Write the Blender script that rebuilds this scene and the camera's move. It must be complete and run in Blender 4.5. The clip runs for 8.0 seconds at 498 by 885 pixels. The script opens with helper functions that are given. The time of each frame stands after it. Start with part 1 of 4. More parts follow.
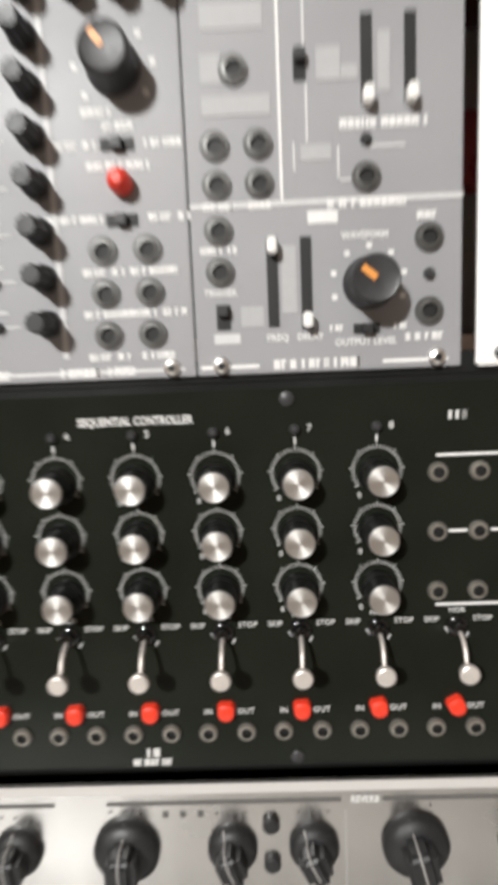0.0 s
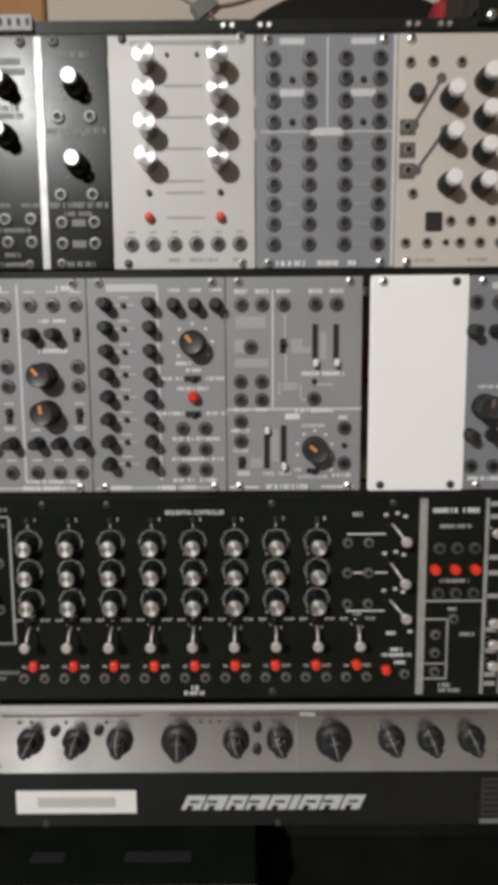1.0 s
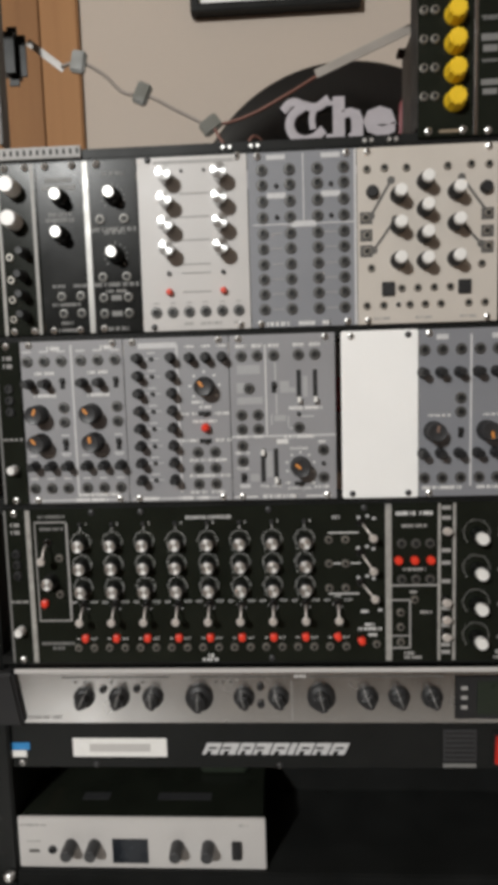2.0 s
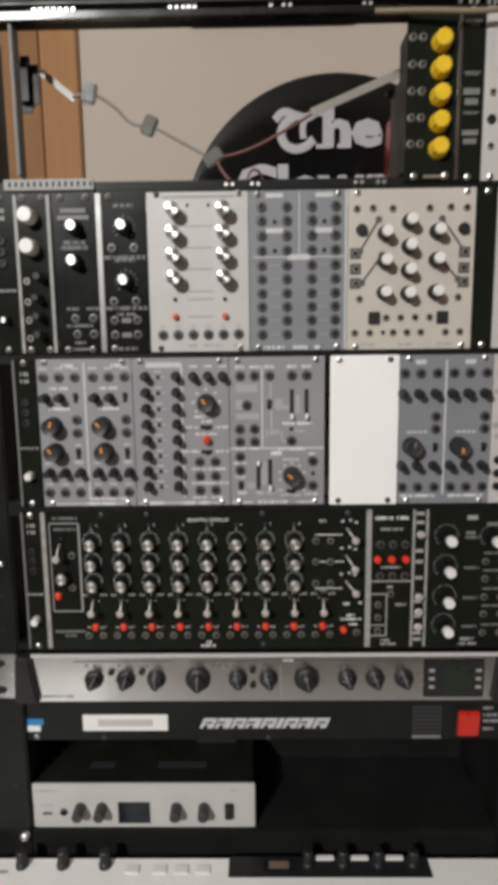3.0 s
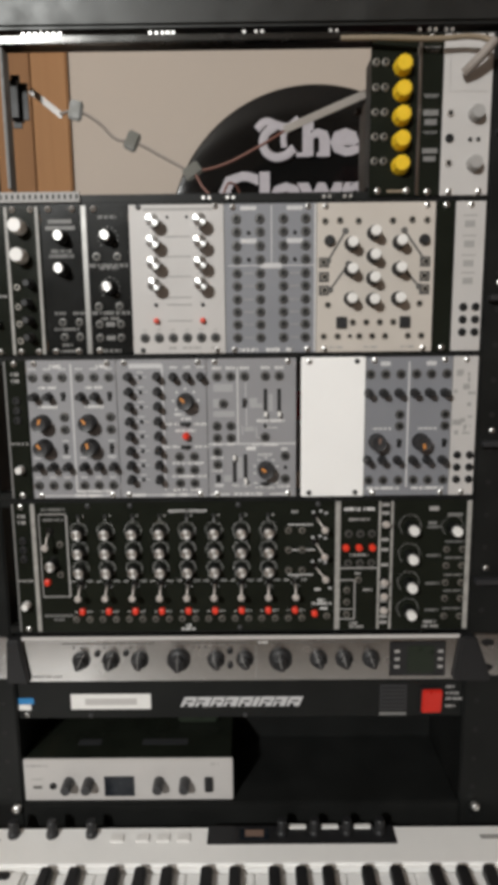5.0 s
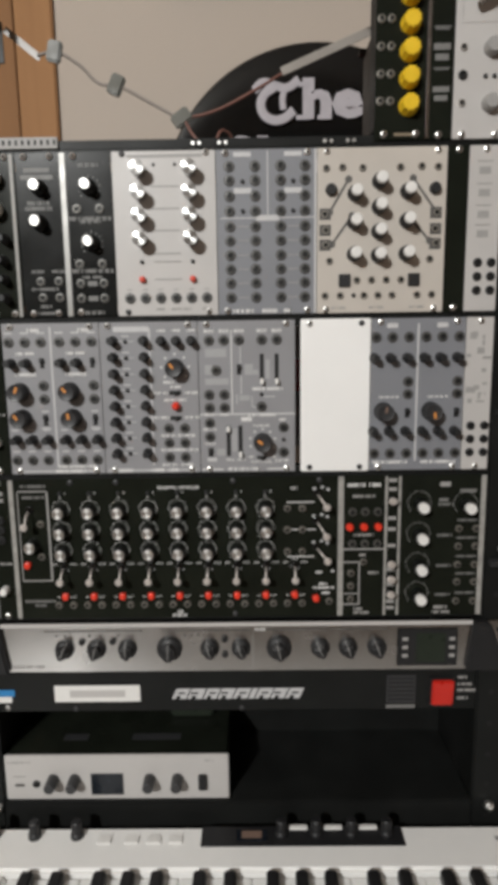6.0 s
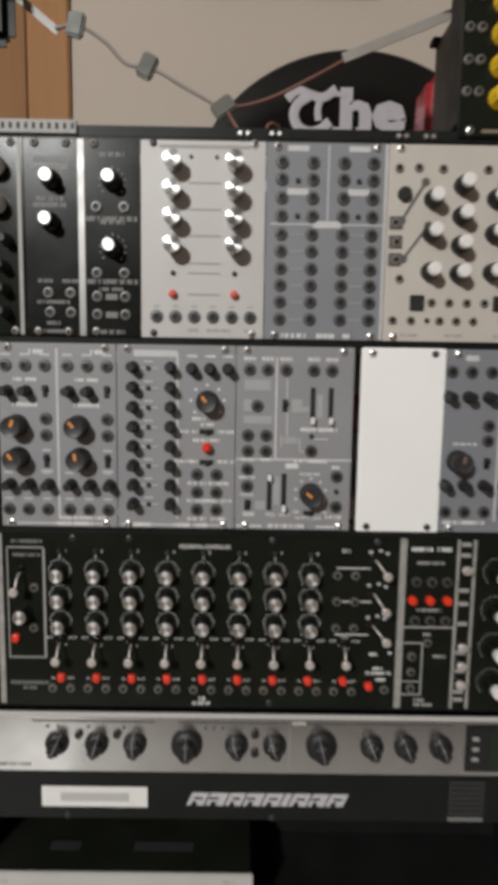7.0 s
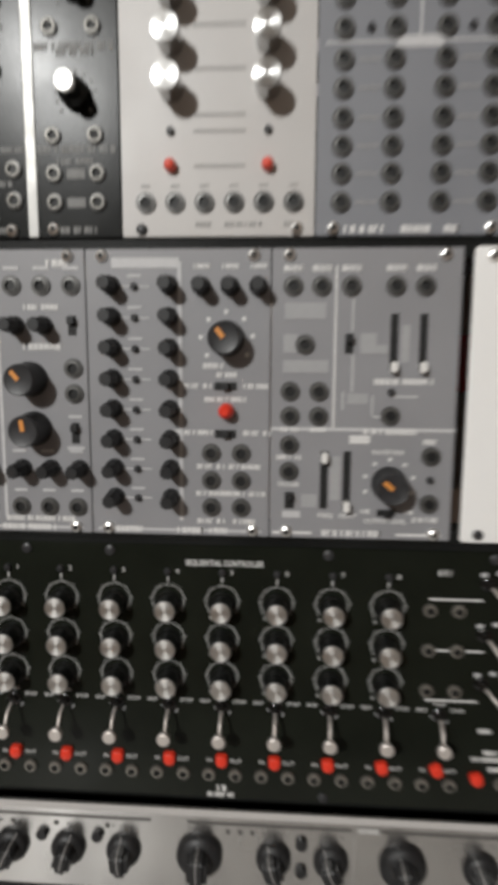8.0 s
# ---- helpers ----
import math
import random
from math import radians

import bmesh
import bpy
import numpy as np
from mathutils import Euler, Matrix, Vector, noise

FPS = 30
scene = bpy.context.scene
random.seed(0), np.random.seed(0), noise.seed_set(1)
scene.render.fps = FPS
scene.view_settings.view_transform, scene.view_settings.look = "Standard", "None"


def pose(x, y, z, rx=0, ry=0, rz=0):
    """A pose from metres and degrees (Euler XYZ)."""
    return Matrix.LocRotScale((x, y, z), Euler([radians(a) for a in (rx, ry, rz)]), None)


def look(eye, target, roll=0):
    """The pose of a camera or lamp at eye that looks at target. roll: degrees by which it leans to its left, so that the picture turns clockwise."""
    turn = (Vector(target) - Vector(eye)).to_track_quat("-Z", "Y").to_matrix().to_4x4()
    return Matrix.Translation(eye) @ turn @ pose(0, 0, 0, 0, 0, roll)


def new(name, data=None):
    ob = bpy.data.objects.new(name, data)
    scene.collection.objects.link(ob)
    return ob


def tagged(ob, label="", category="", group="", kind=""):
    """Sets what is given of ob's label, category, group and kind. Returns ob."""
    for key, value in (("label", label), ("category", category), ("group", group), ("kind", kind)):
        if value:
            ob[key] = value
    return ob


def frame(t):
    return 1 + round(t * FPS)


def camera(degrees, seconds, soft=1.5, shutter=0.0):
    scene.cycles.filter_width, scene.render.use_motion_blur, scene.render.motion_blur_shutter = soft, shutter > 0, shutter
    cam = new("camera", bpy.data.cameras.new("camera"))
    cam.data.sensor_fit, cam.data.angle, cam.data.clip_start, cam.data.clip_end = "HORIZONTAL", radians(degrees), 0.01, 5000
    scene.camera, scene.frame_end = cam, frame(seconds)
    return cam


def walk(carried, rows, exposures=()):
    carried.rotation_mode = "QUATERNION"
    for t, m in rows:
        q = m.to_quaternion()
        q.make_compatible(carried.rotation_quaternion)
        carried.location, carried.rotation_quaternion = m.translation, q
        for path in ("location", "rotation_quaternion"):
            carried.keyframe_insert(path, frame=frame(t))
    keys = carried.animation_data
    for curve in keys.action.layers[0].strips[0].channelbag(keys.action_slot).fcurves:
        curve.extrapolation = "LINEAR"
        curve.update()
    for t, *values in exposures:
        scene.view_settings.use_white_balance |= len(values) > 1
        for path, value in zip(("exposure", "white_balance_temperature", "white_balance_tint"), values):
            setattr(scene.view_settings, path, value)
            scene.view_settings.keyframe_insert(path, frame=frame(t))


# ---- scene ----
cam = camera(44.1, 8.0, soft=6.0, shutter=0.5)
PATH = [
    (0, (0.015, -0.192, 1.158), (-0.039, 1.784, 0.855), -2.4),
    (0.2, (0.008, -0.229, 1.163), (-0.02, 1.758, 0.936), -2.7),
    (0.5, (0.004, -0.295, 1.194), (0.001, 1.692, 0.971), -2.0),
    (0.7, (-0.001, -0.334, 1.204), (0.037, 1.655, 1.0), -1.2),
    (1, (0.009, -0.372, 1.225), (0.004, 1.614, 0.985), -0.4),
    (1.2, (0.024, -0.397, 1.226), (-0.034, 1.589, 0.994), -0.5),
    (1.5, (0.03, -0.428, 1.236), (-0.045, 1.556, 0.994), -1.3),
    (1.7, (0.033, -0.45, 1.24), (-0.068, 1.536, 1.033), -1.6),
    (2.8, (0.03, -0.517, 1.276), (-0.069, 1.46, 0.994), -1.9),
    (3, (0.019, -0.524, 1.287), (-0.011, 1.452, 0.979), -0.7),
    (3.5, (0.039, -0.547, 1.308), (0.028, 1.433, 1.023), -1.5),
    (4, (0.044, -0.558, 1.308), (0.008, 1.42, 1.012), -2.8),
    (4.5, (0.04, -0.566, 1.299), (-0.001, 1.411, 0.998), -1.8),
    (5, (0.036, -0.561, 1.292), (0.024, 1.414, 0.973), -0.6),
    (5.2, (0.044, -0.557, 1.28), (0.012, 1.42, 0.98), -0.6),
    (6.3, (0.039, -0.501, 1.263), (0.022, 1.47, 0.923), -0.8),
    (6.5, (0.021, -0.487, 1.26), (0.035, 1.484, 0.92), 0.1),
    (6.7, (0.017, -0.468, 1.248), (0.03, 1.51, 0.956), 0.8),
    (7, (0.002, -0.426, 1.263), (0.012, 1.56, 1.025), 0.9),
    (7.5, (-0.008, -0.363, 1.264), (0.013, 1.623, 1.026), 1.6),
    (7.8, (0.003, -0.312, 1.244), (-0.026, 1.671, 0.986), 1.1),
    (8, (0.003, -0.274, 1.233), (-0.126, 1.702, 0.95), 0.3),
]
walk(cam, [(t, look(eye, target, roll)) for t, eye, target, roll in PATH],
     exposures=[(0.0, 0.78), (0.3, 0.45), (0.5, 0.2), (1.0, -0.13), (1.5, -0.1), (3.0, -0.03), (6.5, -0.08), (7.0, -0.2), (7.5, -0.42), (8.0, -0.2)])

# ---- light ----
world = bpy.data.worlds.new("room_world")
world.use_nodes = True
scene.world = world
world.node_tree.nodes["Background"].inputs[0].default_value = (1.0, 0.93, 0.86, 1)
world.node_tree.nodes["Background"].inputs[1].default_value = 0.05
lamp_data = bpy.data.lights.new("ceiling_bulb", "AREA")
lamp_data.shape, lamp_data.size, lamp_data.energy, lamp_data.color = "DISK", 0.16, 58.0, (0.982, 0.985, 0.962)
lamp = new("ceiling_bulb", lamp_data)
lamp.matrix_world = look((-0.93, -2.2, 2.3), (0.0, 0.0, 1.2))

# ---- materials ----
MATS = {}


def mat(name, color, rough=0.5, metal=0.0, var=0.12, scale=60.0, bump=0.05, fine=900.0, emit=None, spec=0.5):
    """A plain surface with variation of tone and gloss at two scales."""
    m = bpy.data.materials.new(name)
    m.use_nodes = True
    nt = m.node_tree
    b = nt.nodes["Principled BSDF"]
    tc = nt.nodes.new("ShaderNodeTexCoord")
    geo = nt.nodes.new("ShaderNodeNewGeometry")
    n1 = nt.nodes.new("ShaderNodeTexNoise")
    n1.inputs["Scale"].default_value, n1.inputs["Detail"].default_value = scale, 4
    n2 = nt.nodes.new("ShaderNodeTexNoise")
    n2.inputs["Scale"].default_value, n2.inputs["Detail"].default_value = fine, 2
    for n in (n1, n2):
        nt.links.new(geo.outputs["Position"], n.inputs["Vector"])
    mix = nt.nodes.new("ShaderNodeMath")
    mix.operation = "MULTIPLY_ADD"
    nt.links.new(n2.outputs["Fac"], mix.inputs[0])
    mix.inputs[1].default_value = 0.5
    nt.links.new(n1.outputs["Fac"], mix.inputs[2])
    ramp = nt.nodes.new("ShaderNodeMapRange")
    ramp.inputs["From Min"].default_value, ramp.inputs["From Max"].default_value = 0.4, 1.1
    ramp.inputs["To Min"].default_value, ramp.inputs["To Max"].default_value = 1 - var, 1 + var
    nt.links.new(mix.outputs[0], ramp.inputs["Value"])
    col = nt.nodes.new("ShaderNodeVectorMath")
    col.operation = "SCALE"
    col.inputs[0].default_value = color
    nt.links.new(ramp.outputs[0], col.inputs["Scale"])
    nt.links.new(col.outputs[0], b.inputs["Base Color"])
    rr = nt.nodes.new("ShaderNodeMapRange")
    rr.inputs["From Min"].default_value, rr.inputs["From Max"].default_value = 0.3, 0.7
    rr.inputs["To Min"].default_value, rr.inputs["To Max"].default_value = rough * 0.84, min(1, rough * 1.16)
    nt.links.new(n1.outputs["Fac"], rr.inputs["Value"])
    nt.links.new(rr.outputs[0], b.inputs["Roughness"])
    b.inputs["Metallic"].default_value = metal
    b.inputs["Specular IOR Level"].default_value = spec
    if bump:
        bp = nt.nodes.new("ShaderNodeBump")
        bp.inputs["Strength"].default_value, bp.inputs["Distance"].default_value = bump, 0.0005
        nt.links.new(n2.outputs["Fac"], bp.inputs["Height"])
        nt.links.new(bp.outputs[0], b.inputs["Normal"])
    if emit:
        b.inputs["Emission Color"].default_value = (*emit[0], 1)
        b.inputs["Emission Strength"].default_value = emit[1]
    MATS[name] = m
    return m



GREY = mat("grey_panel", (0.27, 0.268, 0.28), 0.48, var=0.05, scale=25)
GREYB = mat("blue_grey_panel", (0.215, 0.22, 0.24), 0.48, var=0.05, scale=25)
BLACK = mat("black_panel", (0.0112, 0.0130, 0.0095), 0.2, var=0.3, scale=30, spec=0.13)
BLACKA = mat("black_anodised_panel", (0.010, 0.0105, 0.0100), 0.24, var=0.3, scale=30, spec=0.13)
WHITE = mat("white_panel", (0.91, 0.90, 0.885), 0.5, var=0.025, scale=15)
CREAM = mat("cream_panel", (0.54, 0.495, 0.445), 0.45, var=0.05, scale=30)
PALE = mat("pale_panel", (0.52, 0.50, 0.485), 0.42, var=0.04, scale=30)
DULL = mat("dull_print_panel", (0.33, 0.32, 0.30), 0.5, var=0.35, scale=120)
FRAMEB = mat("black_steel", (0.012, 0.0125, 0.012), 0.4, var=0.3, scale=25, bump=0.12, spec=0.15)
CABLEB = mat("black_rubber", (0.015, 0.015, 0.015), 0.55)
GLOSSK = mat("gloss_black", (0.006, 0.006, 0.006), 0.10, var=0.2, bump=0.0)
KNOBB = mat("black_plastic", (0.012, 0.012, 0.013), 0.5, var=0.25, scale=200)
KNOBG = mat("dark_grey_plastic", (0.03, 0.03, 0.032), 0.42, var=0.2, scale=200)
HOLE = mat("dark_hole", (0.004, 0.004, 0.004), 0.6, bump=0.0)
SILVER = mat("satin_aluminium", (0.47, 0.46, 0.45), 0.24, 1.0, var=0.03, scale=40, bump=0.0)
ALU = mat("bare_aluminium", (0.24, 0.235, 0.225), 0.42, 0.75, var=0.06, scale=80, bump=0.05)
STEEL = mat("bright_steel", (0.80, 0.79, 0.77), 0.36, 1.0, var=0.08, scale=300, bump=0.0)
NICKEL = mat("dull_nickel", (0.38, 0.36, 0.32), 0.36, 0.7, var=0.2, scale=400, bump=0.0)
DULLN = mat("worn_nickel", (0.20, 0.19, 0.17), 0.4, 0.6, var=0.2, scale=400, bump=0.0)
DARKNUT = mat("dark_nickel_nut", (0.085, 0.085, 0.085), 0.45, 0.2, var=0.2, scale=400, bump=0.0)
JACKM = mat("jack_thread", (0.10, 0.098, 0.094), 0.4, 0.4, var=0.2, scale=400, bump=0.0)
TIP = mat("turned_steel_tip", (0.70, 0.65, 0.61), 0.42, 0.55, var=0.1, scale=400, bump=0.0)
REDB = mat("red_plastic", (0.78, 0.045, 0.02), 0.35, var=0.08, scale=200)
PINKR = mat("coral_button", (0.75, 0.09, 0.055), 0.4, var=0.08, scale=200)
ORANGE = mat("orange_paint", (0.70, 0.28, 0.06), 0.45, var=0.1, scale=300)
YELLOW = mat("yellow_plastic", (0.80, 0.52, 0.02), 0.4, var=0.1, scale=150)
INKW = mat("white_ink", (0.70, 0.69, 0.68), 0.55, var=0.1, scale=300, bump=0.0)
INKG = mat("pale_grey_ink", (0.55, 0.545, 0.55), 0.55, var=0.08, scale=300, bump=0.0)
INKP = mat("soft_grey_ink", (0.37, 0.368, 0.375), 0.55, var=0.06, scale=300, bump=0.0)
INKD = mat("dark_ink", (0.10, 0.095, 0.09), 0.55, var=0.1, scale=300, bump=0.0)
INKF = mat("faint_ink", (0.34, 0.33, 0.32), 0.55, var=0.1, scale=300, bump=0.0)
INKDIM = mat("dim_grey_ink", (0.18, 0.178, 0.172), 0.55, var=0.15, scale=300, bump=0.0)
KEYW = mat("ivory_plastic", (0.90, 0.89, 0.87), 0.33, var=0.03, scale=30)
CAPW = mat("white_knob_cap", (0.80, 0.785, 0.76), 0.35, var=0.04, scale=200)
LCD = mat("lcd_glass", (0.012, 0.015, 0.02), 0.25, var=0.1, bump=0.0, spec=0.25)
LCDG = mat("green_lcd", (0.022, 0.028, 0.02), 0.3, var=0.15, bump=0.0, spec=0.2)
BLUE = mat("blue_sticker", (0.03, 0.22, 0.50), 0.5)
REDSW = mat("red_rocker", (0.60, 0.025, 0.015), 0.3)
BROWNJ = mat("brown_print", (0.20, 0.13, 0.10), 0.55, var=0.2, scale=300)
WALLM = mat("wall_paint", (0.495, 0.424, 0.362), 0.8, var=0.05, scale=5, bump=0.25, fine=350)
CEILM = mat("ceiling_paint", (0.75, 0.72, 0.68), 0.85, var=0.04, scale=4)
FLOORM = mat("floor_laminate", (0.22, 0.13, 0.07), 0.45, var=0.2, scale=7)
DESKM = mat("dark_desk", (0.03, 0.028, 0.026), 0.5, var=0.2, scale=12)
REDP = mat("red_case", (0.35, 0.02, 0.03), 0.3)
DARKB = mat("brown_black_board", (0.022, 0.016, 0.011), 0.6, var=0.25, scale=60)
CABLEG = mat("grey_cable", (0.27, 0.235, 0.21), 0.55)
CABLET = mat("tan_cable", (0.24, 0.19, 0.13), 0.5)
CABLER = mat("brown_cable", (0.20, 0.09, 0.07), 0.5)
STRIPW = mat("white_flex_strip", (0.085, 0.082, 0.063), 0.5)
STRIPC = mat("clear_flex_strip", (0.31, 0.28, 0.25), 0.4)


def wood_mat(name, dark, light):
    m = bpy.data.materials.new(name)
    m.use_nodes = True
    nt = m.node_tree
    b = nt.nodes["Principled BSDF"]
    geo = nt.nodes.new("ShaderNodeNewGeometry")
    mp = nt.nodes.new("ShaderNodeMapping")
    mp.inputs["Scale"].default_value = (28, 28, 1.2)
    n = nt.nodes.new("ShaderNodeTexNoise")
    n.inputs["Scale"].default_value, n.inputs["Detail"].default_value, n.inputs["Distortion"].default_value = 1.6, 6, 0.6
    cr = nt.nodes.new("ShaderNodeValToRGB")
    cr.color_ramp.elements[0].position, cr.color_ramp.elements[1].position = 0.3, 0.7
    cr.color_ramp.elements[0].color, cr.color_ramp.elements[1].color = (*dark, 1), (*light, 1)
    nt.links.new(geo.outputs["Position"], mp.inputs["Vector"])
    nt.links.new(mp.outputs[0], n.inputs["Vector"])
    nt.links.new(n.outputs["Fac"], cr.inputs[0])
    nt.links.new(cr.outputs[0], b.inputs["Base Color"])
    b.inputs["Roughness"].default_value = 0.62
    b.inputs["Specular IOR Level"].default_value = 0.25
    return m


# same wood as the mid brown below, darkened for shade at the board's left
WOODSHADE = wood_mat("shaded_brown_wood", (0.22, 0.10, 0.036), (0.28, 0.135, 0.05))
WOODB = wood_mat("mid_brown_wood", (0.31, 0.150, 0.058), (0.37, 0.185, 0.073))
WOODL = wood_mat("light_wood", (0.42, 0.21, 0.08), (0.55, 0.30, 0.12))


def spun(name, color, roughness, aniso):
    """Lathe-turned metal, whose highlight forms a bow tie."""
    m = bpy.data.materials.new(name)
    m.use_nodes = True
    nt = m.node_tree
    b = nt.nodes["Principled BSDF"]
    b.inputs["Base Color"].default_value, b.inputs["Metallic"].default_value, b.inputs["Roughness"].default_value = (*color, 1), 1.0, roughness
    b.inputs["Anisotropic"].default_value = aniso
    tg = nt.nodes.new("ShaderNodeTangent")
    tg.direction_type, tg.axis = "RADIAL", "Y"
    nt.links.new(tg.outputs[0], b.inputs["Tangent"])
    b.inputs["Anisotropic Rotation"].default_value = 0.25
    return m


SPUN = spun("spun_aluminium", (0.74, 0.73, 0.71), 0.48, 0.62)
KNOBK = mat("gloss_black_plastic", (0.006, 0.0065, 0.006), 0.34, var=0.25, scale=200, spec=0.35)
LILAC = mat("lilac_white_ink", (0.46, 0.43, 0.46), 0.55, var=0.12, scale=60, bump=0.0)
CHROME = mat("chrome", (0.46, 0.46, 0.455), 0.2, 1.0, var=0.05, scale=300, bump=0.0)
SPUNC = spun("spun_chrome", (0.58, 0.58, 0.57), 0.32, 0.85)


def brushed(m):
    """Horizontal brushing: the highlight is drawn out upright."""
    nt = m.node_tree
    v = nt.nodes.new("ShaderNodeCombineXYZ")
    v.inputs[2].default_value = 1.0
    b = nt.nodes["Principled BSDF"]
    b.inputs["Anisotropic"].default_value = 0.6
    nt.links.new(v.outputs[0], b.inputs["Tangent"])


brushed(SILVER)
RAILM = mat("satin_black_rail", (0.085, 0.085, 0.083), 0.26, 1.0, var=0.1, scale=60)
brushed(RAILM)
SHEEN = mat("sheened_black_steel", (0.060, 0.061, 0.060), 0.48, 0.8, var=0.1, scale=40)
brushed(SHEEN)

# ---- mesh helpers ----
WPOS, MESH, COUNT = {}, {}, [0]


def finish(name, bm_or_data, mats, smooth=True):
    me = bpy.data.meshes.new(name)
    if isinstance(bm_or_data, tuple):
        verts, faces, idx = bm_or_data
        me.from_pydata(verts, [], faces)
        for p, k in zip(me.polygons, idx):
            p.material_index = k
    else:
        bm_or_data.to_mesh(me)
        bm_or_data.free()
    for m in mats:
        me.materials.append(m)
    if smooth:
        me.shade_smooth()
        me.set_sharp_from_angle(angle=radians(32))
    me.update()
    return me


def lathe(name, prof, mats, seg=24, flutes=0, depth=0.0):
    """A turned shape about the axis that points out of the panel. prof: (radius mm, height mm, material slot of the band up to it)."""
    key = ("lathe", name)
    if key in MESH:
        return MESH[key]
    verts, faces, idx = [], [], []
    for r, h, *_ in prof:
        for i in range(seg):
            a = 2 * math.pi * i / seg
            rr = r * (1 - depth * (0.5 + 0.5 * math.cos(flutes * a))) if flutes and h > 0.5 else r
            verts.append((rr * math.cos(a) / 1000, -h / 1000, rr * math.sin(a) / 1000))
    for k in range(1, len(prof)):
        for i in range(seg):
            j = (i + 1) % seg
            faces.append(((k - 1) * seg + i, (k - 1) * seg + j, k * seg + j, k * seg + i))
            idx.append(prof[k][2])
    faces.append(tuple((len(prof) - 1) * seg + i for i in range(seg)))
    idx.append(prof[-1][2])
    MESH[key] = finish(name, (verts, faces, idx), mats)
    return MESH[key]


def boxm(name, w, d, h, m, bevel=0.0, segs=2):
    """A box of w x d x h mm about its centre."""
    key = (name, round(w, 3), round(d, 3), round(h, 3), m.name, bevel)
    if key not in MESH:
        bm = bmesh.new()
        bmesh.ops.create_cube(bm, size=1.0, matrix=Matrix.Diagonal((w / 1000, d / 1000, h / 1000, 1)))
        if bevel:
            bmesh.ops.bevel(bm, geom=bm.edges[:], offset=bevel / 1000, segments=segs, affect="EDGES", clamp_overlap=True)
        MESH[key] = finish(name, bm, [m])
    return MESH[key]


def thing(name, x, y, z, label, category, group="", kind=""):
    """An empty at the base of a thing; places in mm."""
    ob = new(name)
    ob.location = (x / 1000, y / 1000, z / 1000)
    WPOS[ob.name] = (x, y, z)
    return tagged(ob, label, category, group, kind)


def part(name, me, parent, x, y, z, label="", ry=0.0, rx=0.0, rz=0.0, scale=None):
    """A mesh at x, y, z mm of the world, under parent."""
    ob = new(name, me)
    p = WPOS[parent.name]
    ob.parent = parent
    ob.location = ((x - p[0]) / 1000, (y - p[1]) / 1000, (z - p[2]) / 1000)
    ob.rotation_euler = (radians(rx), radians(ry), radians(rz))
    if scale:
        ob.scale = scale
    WPOS[ob.name] = (x, y, z)
    if label:
        ob["label"] = label
    return ob


def bx(name, parent, x0, y0, z0, x1, y1, z1, m, bevel=0.3, label=""):
    return part(name, boxm(name, x1 - x0, y1 - y0, z1 - z0, m, bevel), parent, (x0 + x1) / 2, (y0 + y1) / 2, (z0 + z1) / 2, label)


def solid(name, x0, y0, z0, x1, y1, z1, m, label, category, kind="structure", bevel=0.0):
    ob = new(name, boxm(name, x1 - x0, y1 - y0, z1 - z0, m, bevel))
    ob.location = ((x0 + x1) / 2000, (y0 + y1) / 2000, (z0 + z1) / 2000)
    return tagged(ob, label, category, kind=kind)


def strokes(w, h, m):
    """A row of small upright and level bars, the size of small print."""
    key = ("strokes", round(w, 2), round(h, 2), m.name)
    if key not in MESH:
        rs_ = random.Random(int(w * 100 + h * 10))
        bm = bmesh.new()
        x = -w / 2
        while x < w / 2 - 0.2 * h:
            g = min(h * (0.55 + 0.3 * rs_.random()), w / 2 - x)
            t_ = 0.31 * h
            boxes = [(x, x + t_, -h / 2, h / 2)]
            kind_ = rs_.randrange(4)
            if kind_ != 0:
                boxes.append((x + g - t_, x + g, -h / 2, h / 2))
            if kind_ != 1:
                boxes.append((x + t_, x + g - t_, h / 2 - t_, h / 2))
            if kind_ >= 2:
                boxes.append((x + t_, x + g - t_, -t_ / 2, t_ / 2))
            for xa, xb, za, zb in boxes:
                if xb - xa > 0.02:
                    mx = Matrix.Translation(((xa + xb) / 2000, 0, (za + zb) / 2000)) @ Matrix.Diagonal(((xb - xa) / 1000, 0.0003, (zb - za) / 1000, 1))
                    bmesh.ops.create_cube(bm, size=1.0, matrix=mx)
            x += g + h * (0.6 if rs_.random() < 0.10 else 0.13)
        MESH[key] = finish("printed_label", bm, [m], False)
    return MESH[key]


def bar(parent, x, z, w, h, m=None, y=0.0, ry=0.0, name="printed_label"):
    """A printed bar lying on a panel."""
    m = m or INKG
    COUNT[0] += 1
    if name == "printed_label" and 4.0 <= w <= 40.0 and 1.6 <= h <= 2.8:
        return tagged(part(name, strokes(w, h * 1.2, INKW if m is INKG else m), parent, x, y - 0.08 - 0.012 * (COUNT[0] % 9), z, ry=ry), kind="stuff")
    return part(name, boxm(name, w, 0.3, h, m), parent, x, y - 0.08 - 0.012 * (COUNT[0] % 9), z, ry=ry)


def lines(parent, x, z, w, h, m, rows=2, y=0.0):
    for r in range(rows):
        bar(parent, x, z + (r - (rows - 1) / 2) * h * 1.6, w * (0.8 + 0.2 * ((r * 7 + int(abs(x))) % 2)), h, m, y)


